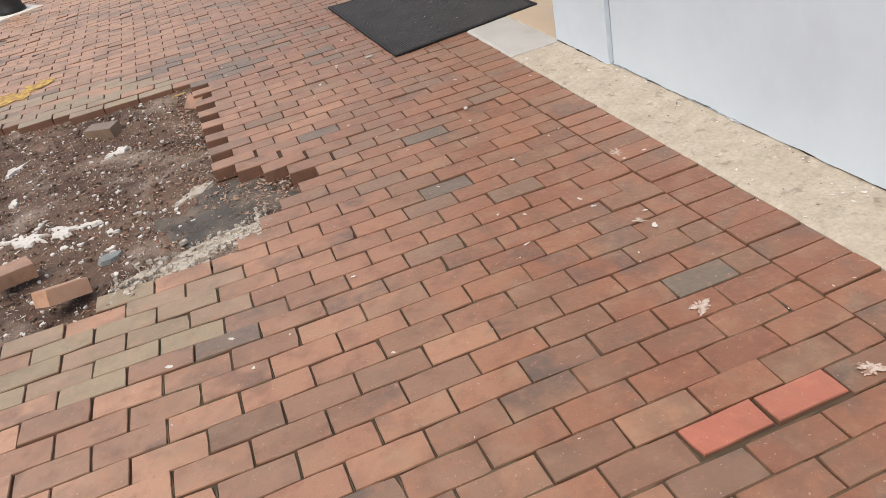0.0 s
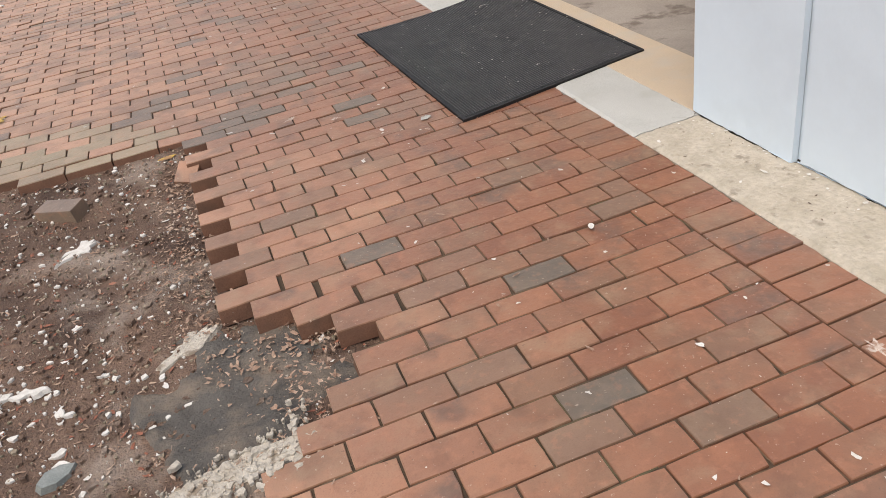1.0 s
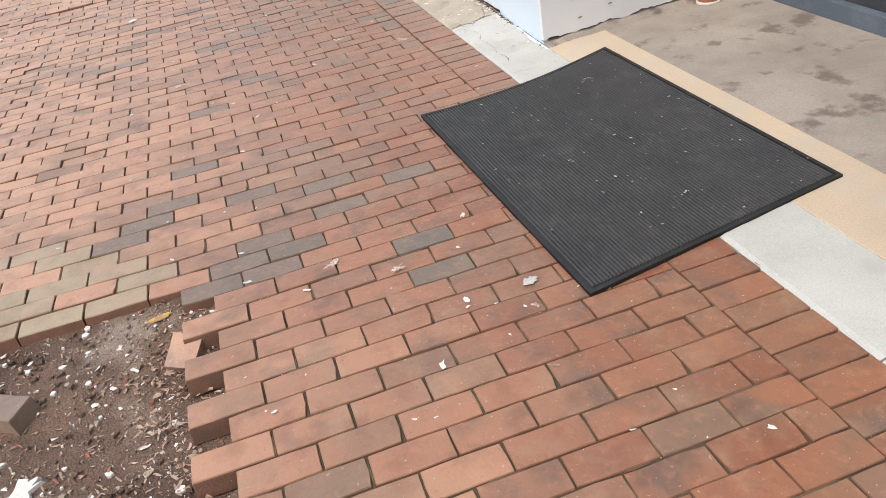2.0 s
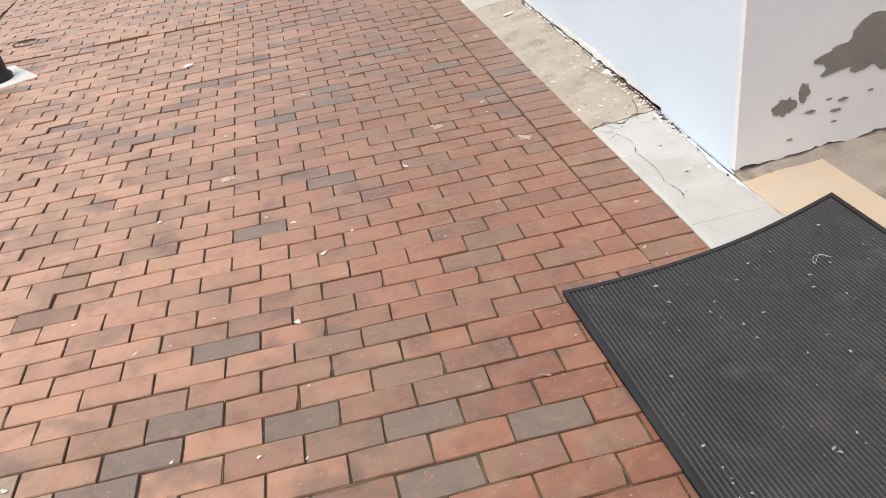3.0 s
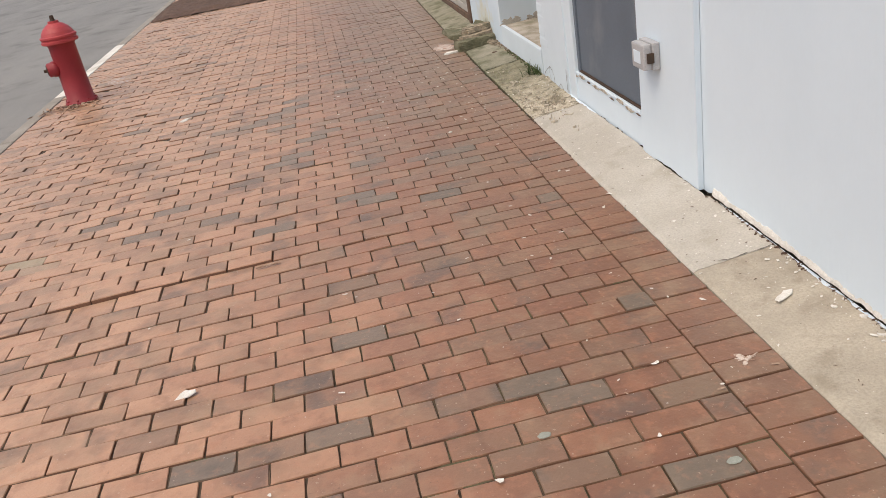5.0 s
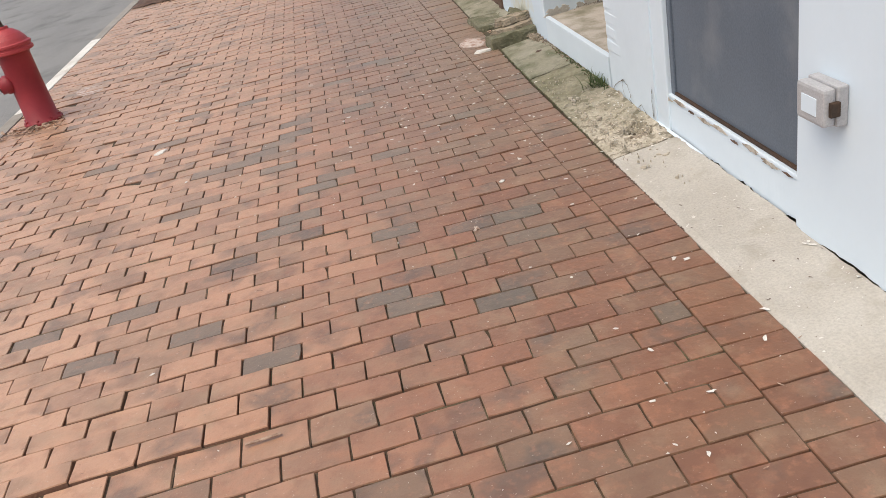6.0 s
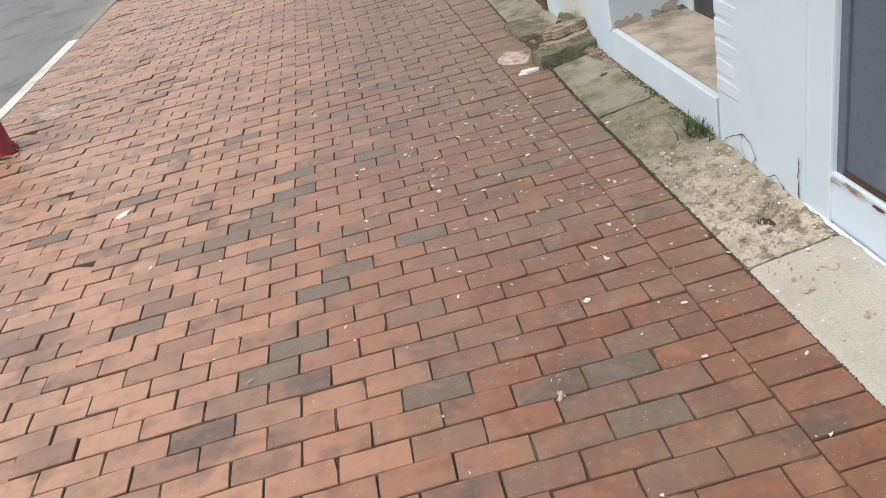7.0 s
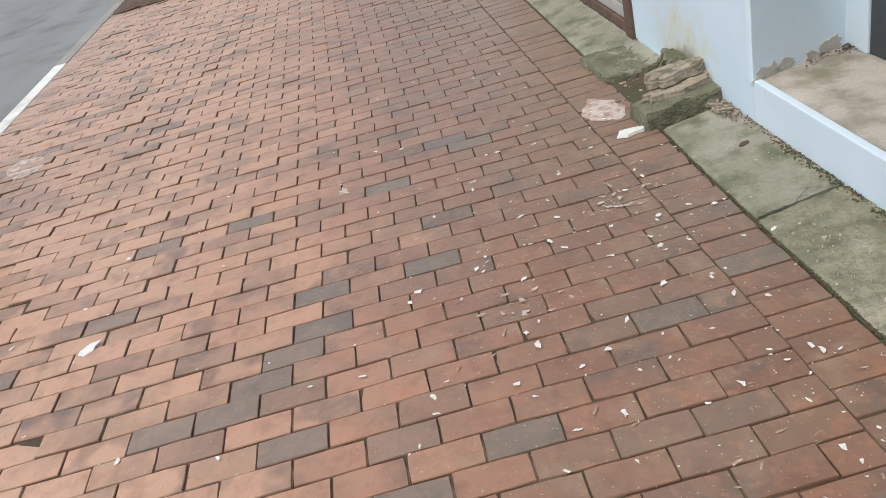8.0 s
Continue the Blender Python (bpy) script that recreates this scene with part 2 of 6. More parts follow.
M_WHITEPAINT = surface("worn_white_paint", (0.8, 0.78, 0.72), (0.7, 0.68, 0.62), (0.5, 0.46, 0.4), 6.0, 160.0)
M_YELLOW = surface("worn_yellow_paint", (0.72, 0.5, 0.1), (0.6, 0.42, 0.12), (0.35, 0.2, 0.12), 18.0, 160.0, lo=0.45, hi=0.55, stain_scale=20.0)
M_HYDRANT = surface("red_hydrant_paint", (0.3, 0.028, 0.036), (0.25, 0.022, 0.03), (0.36, 0.06, 0.065), 6.0, 120.0, rough=0.45)
M_BONNET = surface("light_red_paint", (0.45, 0.06, 0.066), (0.4, 0.05, 0.055), (0.34, 0.05, 0.05), 6.0, 120.0, rough=0.45)
M_IRON = surface("rusted_iron", (0.06, 0.045, 0.035), (0.1, 0.06, 0.04), (0.14, 0.07, 0.035), 12.0, 150.0, rough=0.7, metal=0.3)
M_BLACK = surface("black_iron_paint", (0.014, 0.014, 0.014), (0.022, 0.02, 0.019), (0.06, 0.05, 0.045), 9.0, 140.0, rough=0.5)
M_GREEN = surface("dark_green_enamel", (0.011, 0.05, 0.038), (0.014, 0.062, 0.046), (0.03, 0.1, 0.078), 8.0, 120.0, rough=0.4)
M_CAP = surface("bright_green_enamel", (0.016, 0.185, 0.066), (0.013, 0.155, 0.055), (0.026, 0.225, 0.09), 9.0, 150.0, rough=0.45)
M_WIRE = surface("bare_steel", (0.5, 0.5, 0.5), (0.4, 0.4, 0.4), None, 30.0, 200.0, rough=0.4, metal=0.8)
M_DOOR = surface("grey_door_paint", (0.135, 0.165, 0.205), (0.115, 0.142, 0.178), (0.18, 0.2, 0.225), 2.0, 120.0, rough=0.5, bump=0.0006, stain_scale=2.2)
M_DARK = surface("dark_door_paint", (0.06, 0.065, 0.075), (0.05, 0.055, 0.062), (0.09, 0.09, 0.1), 2.0, 120.0, rough=0.35)
M_BOX = surface("grey_plastic", (0.46, 0.46, 0.47), (0.42, 0.42, 0.43), (0.36, 0.36, 0.36), 10.0, 160.0, rough=0.5)
M_RUST = surface("rusty_brown_paint", (0.16, 0.1, 0.075), (0.11, 0.07, 0.05), (0.22, 0.11, 0.06), 12.0, 130.0)
M_SHUTTER = surface("galvanised_shutter", (0.5, 0.48, 0.45), (0.42, 0.4, 0.37), (0.3, 0.24, 0.18), 6.0, 160.0, rough=0.5)
M_CLAYPIPE = surface("terracotta", (0.32, 0.13, 0.085), (0.27, 0.11, 0.07), (0.38, 0.2, 0.14), 12.0, 150.0)
M_DROP = surface("dried_droppings", (0.66, 0.58, 0.51), (0.5, 0.38, 0.31), (0.3, 0.17, 0.115), 60.0, 240.0, stain_scale=75.0, lo=0.5, hi=0.62)
M_GUM = surface("trodden_gum", (0.36, 0.38, 0.33), (0.29, 0.31, 0.27), (0.2, 0.2, 0.18), 30.0, 220.0, rough=0.6)
M_LINT = surface("grey_lint", (0.5, 0.48, 0.45), (0.36, 0.34, 0.32), None, 60.0, 200.0)
M_CHIP = surface("white_chips", (0.78, 0.76, 0.72), (0.66, 0.63, 0.57), None, 40.0, 200.0)
M_PALEMARK = surface("pale_worn_paint", (0.58, 0.5, 0.45), (0.5, 0.41, 0.36), (0.3, 0.17, 0.12), 20.0, 160.0, stain_scale=24.0, lo=0.45, hi=0.6)
M_LITTER = surface("dry_leaf_litter", (0.5, 0.37, 0.28), (0.27, 0.16, 0.11), (0.66, 0.57, 0.48), 45.0, 220.0)
M_STONE = surface("broken_stone", (0.44, 0.37, 0.28), (0.26, 0.21, 0.15), (0.12, 0.11, 0.07), 14.0, 70.0, bump=0.01, stain_scale=13.0, lo=0.52, hi=0.62, grit=0.6)
M_MULCH = surface("brown_mulch", (0.1, 0.06, 0.045), (0.15, 0.095, 0.07), (0.06, 0.04, 0.03), 14.0, 60.0, bump=0.01)
M_GRASS = surface("weed_green", (0.055, 0.085, 0.03), (0.085, 0.115, 0.042), (0.12, 0.115, 0.05), 30.0, 200.0)
M_GLASSBIT = surface("dirty_glass", (0.3, 0.32, 0.3), (0.22, 0.24, 0.23), None, 20.0, 200.0, rough=0.2)


# ---- mesh helpers ----
def raw(name, verts, faces, mats, mat_index=None, parent=None, smooth=False):
    me = bpy.data.meshes.new(name)
    me.from_pydata(verts, [], faces)
    for m in (mats if isinstance(mats, list) else [mats]):
        me.materials.append(m)
    if mat_index is not None:
        me.polygons.foreach_set("material_index", mat_index)
    if smooth:
        me.polygons.foreach_set("use_smooth", [True] * len(me.polygons))
    me.update()
    ob = new(name, me)
    ob.parent = parent
    return ob


def part(name, bm, material, parent, label="", smooth=False):
    bmesh.ops.recalc_face_normals(bm, faces=bm.faces)
    me = bpy.data.meshes.new(name)
    bm.to_mesh(me)
    bm.free()
    me.materials.append(material)
    if smooth:
        me.polygons.foreach_set("use_smooth", [True] * len(me.polygons))
    ob = new(name, me)
    ob.parent = parent
    return tagged(ob, label)


def thing(name, x, y, z, label, category, group="", kind="", rz=0.0):
    ob = new(name)
    ob.matrix_basis = pose(x, y, z, 0, 0, rz)
    return tagged(ob, label, category, group, kind)


def box(lo, hi, bevel=0.0, rough=0.0, cuts=0, seed=1):
    """A block from corner to corner, its edges rounded, its faces uneven by rough."""
    bm = bmesh.new()
    bmesh.ops.create_cube(bm, size=1.0)
    for v in bm.verts:
        v.co = Vector([lo[i] + (v.co[i] + 0.5) * (hi[i] - lo[i]) for i in range(3)])
    if cuts:
        bmesh.ops.subdivide_edges(bm, edges=bm.edges[:], cuts=cuts, use_grid_fill=True)
    elif bevel:
        bmesh.ops.bevel(bm, geom=bm.edges[:], offset=bevel, segments=2, affect="EDGES", profile=0.6)
    if rough:
        for v in bm.verts:
            v.co += rough * noise.noise_vector(v.co * 9 + Vector((seed, 2 * seed, 0)))
            v.co += 0.4 * rough * noise.noise_vector(v.co * 31 + Vector((seed, 0, 0)))
    return bm


def lathe(profile, n=28, m=None):
    """Turns (radius, height) pairs about the z axis."""
    bm = bmesh.new()
    rings = []
    for r, z in profile:
        rings.append([bm.verts.new((r * math.cos(2 * math.pi * i / n), r * math.sin(2 * math.pi * i / n), z)) for i in range(n)])
    for a, b in zip(rings, rings[1:]):
        for i in range(n):
            bm.faces.new((a[i], a[(i + 1) % n], b[(i + 1) % n], b[i]))
    bm.faces.new(rings[0][::-1])
    bm.faces.new(rings[-1])
    if m:
        bm.transform(m)
    return bm


def blob_outline(r, n, seed, wild=0.35, sx=1.0, sy=1.0):
    return [(sx * r * (1 + wild * noise.noise(Vector((2.2 * math.cos(a) + seed, 2.2 * math.sin(a), seed)))) * math.cos(a),
             sy * r * (1 + wild * noise.noise(Vector((2.2 * math.cos(a), 2.2 * math.sin(a) + seed, 3.1 * seed)))) * math.sin(a))
            for a in (2 * math.pi * i / n for i in range(n))]


def slab_of(outline, z0, z1, inset=0.0, m=None):
    """A flat piece with an outline, from z0 to z1, its upper rim drawn in."""
    bm = bmesh.new()
    cx, cy = sum(p[0] for p in outline) / len(outline), sum(p[1] for p in outline) / len(outline)
    lo = [bm.verts.new((x, y, z0)) for x, y in outline]
    hi = [bm.verts.new((cx + (x - cx) * (1 - inset), cy + (y - cy) * (1 - inset), z1)) for x, y in outline]
    n = len(outline)
    for i in range(n):
        bm.faces.new((lo[i], lo[(i + 1) % n], hi[(i + 1) % n], hi[i]))
    bm.faces.new(hi)
    bm.faces.new(lo[::-1])
    if m:
        bm.transform(m)
    return bm


# ---- ground and road ----
raw("ground", [(-400, -400, -0.3), (400, -400, -0.3), (400, 400, -0.3), (-400, 400, -0.3)], [(0, 1, 2, 3)], M_ROAD)
tagged(bpy.data.objects["ground"], "wide grey ground round the street", "ground", kind="structure")
KERB_X = -3.66
xs, ys = np.linspace(-14, KERB_X - 0.13, 36), np.linspace(-8, 40, 120)
road_v = [(x, y, -0.1 - 0.015 * (KERB_X - x) + 0.012 * noise.noise(Vector((x * 0.8, y * 0.5, 4)))) for y in ys for x in xs]
road_f = [(j * 36 + i, j * 36 + i + 1, j * 36 + i + 37, j * 36 + i + 36) for j in range(119) for i in range(35)]
tagged(raw("road", road_v, road_f, M_ROAD, smooth=True), "worn grey asphalt street beside the kerb", "road", kind="structure")
kerb = thing("kerb", 0, 0, 0, "weathered concrete kerb with worn white paint along the street", "kerb", kind="structure")
y = -6.0
while y < 30:
    length = 1.5 + 0.2 * random.random()
    painted = 12.4 < y + 0.5 * length < 15.2
    part("kerb_stone", box((KERB_X - 0.13, y, -0.28), (KERB_X - 0.004, y + length - 0.012, 0.004), 0.014, 0.004), M_WHITEPAINT if painted else M_KERB, kerb, "worn white painted kerb stone" if painted else "")
    y += length

# ---- brick pavement ----
# course lines: number from the course at y 1.914, and its place along the street
LINE_K = [-44, -39, -34, -29, 0, 6, 11, 22, 25, 30, 35, 43, 58, 62, 68]
LINE_Y = [-2.70, -2.145, -1.585, -1.082, 1.914, 2.511, 3.036, 4.181, 4.49, 5.007, 5.53, 6.404, 7.998, 8.42, 9.076]
PITCH, LONG = 0.1045, 0.207


def course(k):
    if k < LINE_K[0]:
        return LINE_Y[0] + (k - LINE_K[0]) * PITCH
    if k > LINE_K[-1]:
        return LINE_Y[-1] + (k - LINE_K[-1]) * 0.107
    return float(np.interp(k, LINE_K, LINE_Y))


# offsets from the even bond, in millimetres, fitted to joints in the camera's view: rows along the street, columns
# across it
WARP_COL, WARP_ROW = -2.6 + 0.6 * np.arange(5), -3.0 + 0.75 * np.arange(19)
WARP_X = [[-5, -12, -16, -9, -3], [-14, -15, -17, -2, -5], [-24, -19, -11, 8, -6], [-25, -15, -1, -1, -1],
          [-18, -8, -1, 1, 3], [-7, -2, 3, 6, 4], [5, 6, 12, 6, -7], [23, 21, 8, -7, -17],
          [40, 31, 20, 7, -9], [61, 43, 18, 1, -4], [75, 41, 10, 2, 5], [84, 43, 12, -1, -6],
          [90, 51, 20, 2, -6], [59, 2, -18, -10, -3], [57, 27, 3, -8, -9], [19, -3, -13, -20, -21],
          [-10, -6, -21, -25, -17], [-26, -19, -16, -17, -14], [-33, -23, -13, -9, -7]]
WARP_Y = [[-8, 1, 10, 10, 11], [14, 8, 10, 8, -18], [38, 25, -10, -23, -43], [49, 47, 21, 11, 2],
          [42, 37, 28, 23, 14], [35, 25, 17, 15, 4], [32, 22, 2, 4, 1], [30, 31, 20, 7, -10],
          [24, 14, 3, -7, 0], [14, 1, 0, 9, -2], [-7, -6, -2, 2, -1], [-43, -32, -22, -1, 8],
          [-56, -42, -28, -4, 5], [-37, -7, 1, 4, -12], [-31, -8, -2, -12, -31], [-9, 5, -3, -6, -31],
          [20, 3, -5, -16, -40], [42, 24, 4, -26, -58], [53, 32, 6, -26, -58]]


def view_shifted(x, y):
    """Place of a point of the even bond, shifted to fit the camera's view; the bond breaks at one course."""
    yy = 6.0 if 6.0 < y < 6.403 else 6.75 if 6.403 <= y < 6.75 else y
    j = min(17, max(0, int((yy + 3.0) / 0.75)))
    v = min(1.0, max(0.0, (yy - WARP_ROW[j]) / 0.75))
    moved = []
    for table in (WARP_X, WARP_Y):
        a, b = (float(np.interp(x, WARP_COL, table[r])) for r in (j, j + 1))
        moved.append(0.001 * (a + (b - a) * v))
    return x + moved[0], y + moved[1]


# rim of the dug-out tree pit
PIT = [(-2.95, 1.62), (-2.63, 1.60), (-2.19, 1.50), (-1.98, 1.38), (-1.72, 1.36), (-1.62, 1.44), (-1.46, 1.42), (-1.33, 1.28), (-1.42, 1.10), (-1.37, 0.62), (-1.37, 0.3),
       (-1.5, 0.17), (-1.42, 0.02), (-1.44, -0.2), (-1.28, -0.3), (-1.12, -0.4), (-1.1, -0.56), (-1.24, -0.66), (-1.34, -0.8), (-1.47, -0.93), (-1.8, -0.96), (-2.3, -1.03), (-2.95, -1.05)]


def inside(x, y, poly):
    hit = False
    for (x0, y0), (x1, y1) in zip(poly, poly[1:] + poly[:1]):
        if (y0 > y) != (y1 > y) and x < x0 + (y - y0) * (x1 - x0) / (y1 - y0):
            hit = not hit
    return hit


# smoke-grey bricks, and those with a smoky end or flash
SMOKED_A = [(-0.19, -2.12), (-1.57, -1.54), (-0.6, -1.05), (-0.47, -0.51), (-0.93, -0.08), (-0.6, 1.04), (-0.6, 1.25), (-1.33, 1.34), (-1.13, 1.35), (-1.02, 1.44), (-1.23, 1.46), (-1.12, 1.55), (-0.81, 1.65), (-0.51, 1.76),
          (-1.67, 1.86), (-0.83, 1.86), (-1.5, 1.97), (-1.14, 1.97), (-1.46, 2.08), (-1.29, 2.37), (-1.27, 3.09), (-0.92, 3.38), (-0.1, 4.02), (-1.13, 4.25), (0.12, 4.27), (-1.64, 4.32), (-1.84, 4.33), (-0.82, 4.33),
          (-0.83, 4.53), (-0.16, 4.54), (-2.19, 4.72), (-0.41, 4.96), (-1.52, 5.03), (-1.13, 5.04), (-0.51, 5.07)]
SMOKED_B = [(-0.05, 5.37), (-1.02, 5.59), (-0.05, 6.44), (-0.51, 6.78), (-1.35, 6.8), (-0.79, 6.87), (-0.88, 6.88), (-0.95, 7), (-1.65, 7.09), (-0.31, 7.19), (-0.3, 7.38), (-1.95, 7.41), (-0.83, 7.51), (-1.35, 7.83),
          (-1.24, 7.94), (-1.15, 8.26), (-1.05, 8.36), (-1.9, 8.38), (-0.74, 8.48), (-1.37, 8.68), (-0.2, 8.77), (-1.56, 8.86), (-1.78, 8.92), (0.07, 8.92), (-1.52, 9.02), (-1.35, 9.13), (-1.23, 9.22), (-1.26, 9.4),
          (-0.88, 9.44), (-2.52, 9.49), (-2.16, 9.72), (-0.93, 10.17), (-1.58, 10.22), (-0.5, 10.4), (-0.62, 10.49)]
SMOKED = SMOKED_A + SMOKED_B
FLASHED_A = [(-0.61, -2.75), (-0.71, -2.63), (-0.76, -2.54), (-1.29, -2.38), (-0.65, -2.21), (-0.97, -2.08), (-1.51, -1.94), (-1.42, -1.94), (-1.92, -1.75), (-2.03, -1.63), (-1.83, -1.54), (-0.74, -1.47), (-1.47, -1.42), (-1.29, -1.32),
          (-0.45, -1.26), (-0.9, -0.85), (-1.17, -0.5), (-1.08, -0.38), (-0.88, -0.36), (-0.78, -0.31), (-1.32, 0.13), (-0.58, 0.93), (-1, 1.14), (-0.35, 1.14), (-0.58, 1.65), (-1.03, 1.86), (-1.28, 1.87), (-0.72, 1.98),
          (-0.83, 2.07), (-1.12, 2.18), (-1.54, 2.19), (-0.38, 2.24), (-0.88, 2.28), (-0.62, 2.29), (-0.85, 2.37), (-0.23, 2.46), (-1.22, 2.5)]
FLASHED_B = [(-0.52, 2.56), (-0.94, 2.57), (-0.08, 3.29), (-0.53, 3.4), (-1.03, 3.52), (-0.49, 3.69), (-1.02, 3.71), (-0.04, 3.71), (-1.74, 3.82), (-1.56, 3.82), (-0.76, 3.83), (-1.17, 3.92), (-1.65, 3.92), (-0.92, 4.03),
          (-0.68, 4.13), (-1.91, 4.24), (-2.01, 4.24), (-1.38, 4.34), (-0.99, 4.35), (-2, 4.42), (-2.05, 4.55), (-1.77, 4.63), (-0.49, 4.64), (-1.74, 4.71), (-0.61, 4.72), (-1.65, 4.73), (-1.24, 4.75), (-0.96, 4.75),
          (-0.09, 4.85), (-0.28, 5.03), (-1.34, 5.04), (-0.75, 5.06), (-1.8, 5.24), (-1.27, 5.34), (-0.41, 5.39), (-0.25, 5.58), (-2.06, 5.87)]
FLASHED_C = [(-1.06, 5.98), (-1.58, 6.19), (-0.24, 6.35), (-0.4, 6.45), (-0.68, 6.58), (-0.94, 6.66), (-0.31, 6.8), (-0.36, 6.97), (-1.39, 7.18), (-0.22, 7.24), (-0.5, 7.3), (-1.78, 7.37), (-0.53, 7.39), (-0.2, 7.45),
          (-1.59, 7.51), (-1.52, 7.61), (-1.29, 7.7), (-1.42, 7.71), (-1.71, 8.05), (-1.62, 8.16), (-2.03, 8.19), (-0.22, 8.33), (-0.49, 8.35), (-1.86, 8.49), (-0.97, 8.56), (-1.81, 8.58), (0, 8.59), (-0.85, 8.67),
          (-0.42, 8.78), (-0.31, 8.88), (-1.36, 8.91), (-1.43, 9.02), (-0.94, 9.31), (-1.99, 9.39), (-0.65, 9.74), (-0.47, 9.83), (-2.38, 10.25)]
FLASHED = FLASHED_A + FLASHED_B + FLASHED_C
TANS = [(-2.63, 6.92), (-2.62, 7.06)]
FRESH = [(-0.51, -2.65), (-0.3, -2.65)]


def tone(x, y, hx, hy, rng):
    if any(abs(x - a) < hx and abs(y - b) < hy for a, b in FRESH):
        return 3
    if any(abs(x - a) < hx and abs(y - b) < hy for a, b in TANS):
        return 2
    if any(abs(x - a) < hx and abs(y - b) < hy for a, b in SMOKED):
        return 1
    if any(abs(x - a) < hx and abs(y - b) < hy for a, b in FLASHED):
        return 6
    if (x < -1.45 and 1.3 < y < 2.02 - 0.12 * (x + 1.5) and rng.random() < 0.88) or (x < -1.5 and -1.68 - 0.25 * (x + 1.5) < y < -0.85 and rng.random() < 0.9):
        return 2
    far = y > 10.2 or x < -2.0 or y < -2.2
    if rng.random() < (0.014 if far else 0.0):
        return 1
    if rng.random() < 0.03:
        return 6
    # pale pink bricks grow commoner towards the kerb, part wear, part painted brighter light
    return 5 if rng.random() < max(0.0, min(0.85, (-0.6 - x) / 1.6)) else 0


def brick_shape(l, w, rng, deep=0.062):
    """Foot, shoulder and top of a worn brick with nibbled edges and now and then a broken corner, centred, its top at zero."""
    ring = [(-0.5, -0.5), (-0.17, -0.5), (0.17, -0.5), (0.5, -0.5), (0.5, 0.0), (0.5, 0.5), (0.17, 0.5), (-0.17, 0.5), (-0.5, 0.5), (-0.5, 0.0)]
    out = [(x * l, y * w, -deep) for x, y in ring]
    broken = rng.choice((0, 3, 5, 8)) if rng.random() < 0.1 else -1
    shoulder = []
    for i, (x, y) in enumerate(ring):
        corner = abs(x) == 0.5 and abs(y) == 0.5
        nx = rng.uniform(0.0, 0.0028 if corner else 0.0016) if abs(x) == 0.5 else 0.0
        ny = rng.uniform(0.0, 0.0036 if corner else 0.0024) if abs(y) == 0.5 else 0.0
        if i == broken:
            nx, ny = nx + rng.uniform(0.002, 0.008), ny + rng.uniform(0.001, 0.004)
        slide = 0.0 if abs(x) == 0.5 else rng.uniform(-0.01, 0.01)
        shoulder.append((x * l - math.copysign(nx, x) + slide, y * w - math.copysign(ny, y)))
    out += [(x, y, -0.0045) for x, y in shoulder]
    out += [(x - math.copysign(rng.uniform(0.0006, 0.002), x), y - (math.copysign(rng.uniform(0.0006, 0.002), y) if abs(y) > 0.2 * w else 0.0), rng.uniform(-0.001, 0.0004)) for x, y in shoulder]
    return out


BRICK_F = [tuple(range(20, 30))] + [f for i in range(10) for f in ((i, (i + 1) % 10, 10 + (i + 1) % 10, 10 + i), (10 + i, 10 + (i + 1) % 10, 20 + (i + 1) % 10, 20 + i))]
SIDE_FACES = set(range(1, 21, 2))
RIDGE_K = 43


def ridge(x, k):
    """The bricks beyond one course stand proud of those before it."""
    if x > -0.5 or k < RIDGE_K or k > RIDGE_K + 9:
        return 0.0
    return 0.008 * (1 - (k - RIDGE_K) / 10) * min(1.0, (-0.5 - x) / 0.4)


rng = random.Random(7)
bricks, lost = [], []  # x, y, long, wide, lift, tilt_x, tilt_y, turn, tone
for k in range(-89, 178):
    y0, y1 = course(k), course(k + 1)
    left, right = KERB_X + 0.208, -0.0005
    half = 0 if k % 2 == 0 else 0.5
    for c in range(-12, 7):
        xa, xb = (-1.241 + (c + half + e) * (LONG if c + half + e > 0 else 0.2125) for e in (0, 1))
        xa, xb = max(xa, left), min(xb, right)
        if xb - xa < 0.03:
            continue
        ends_at = [(q if q >= right else view_shifted(q, r)[0], view_shifted(q, r)[1]) for q in (xa, xb) for r in (y0, y1)]
        length = 0.5 * (ends_at[2][0] + ends_at[3][0] - ends_at[0][0] - ends_at[1][0])
        wide = 0.5 * (ends_at[1][1] + ends_at[3][1] - ends_at[0][1] - ends_at[2][1])
        x, ym = sum(q[0] for q in ends_at) / 4, sum(q[1] for q in ends_at) / 4
        skew = math.atan2(ends_at[2][1] - ends_at[0][1], ends_at[2][0] - ends_at[0][0])
        if inside(x, ym, PIT):
            lost.append((x, ym))
            continue
        sag = 0.012 * noise.noise(Vector((x * 0.5, ym * 0.4, 7)))
        open_up = max(0.0, min(1.0, (-0.4 - x) / 1.3))
        worn = 1.0 + 0.8 * max(0.0, min(1.0, (-1.2 - x) / 1.2))
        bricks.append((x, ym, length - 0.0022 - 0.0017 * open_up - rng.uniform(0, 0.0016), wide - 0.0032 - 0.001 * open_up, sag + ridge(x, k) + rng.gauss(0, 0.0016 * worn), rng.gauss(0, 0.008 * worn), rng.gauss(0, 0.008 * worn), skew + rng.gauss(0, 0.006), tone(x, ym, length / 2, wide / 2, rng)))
    # edging course along the kerb
    bricks.append((KERB_X + 0.105, (y0 + y1) / 2, 0.2, y1 - y0 - 0.006, rng.gauss(0, 0.002), rng.gauss(0, 0.01), rng.gauss(0, 0.01), rng.gauss(0, 0.01), 0))


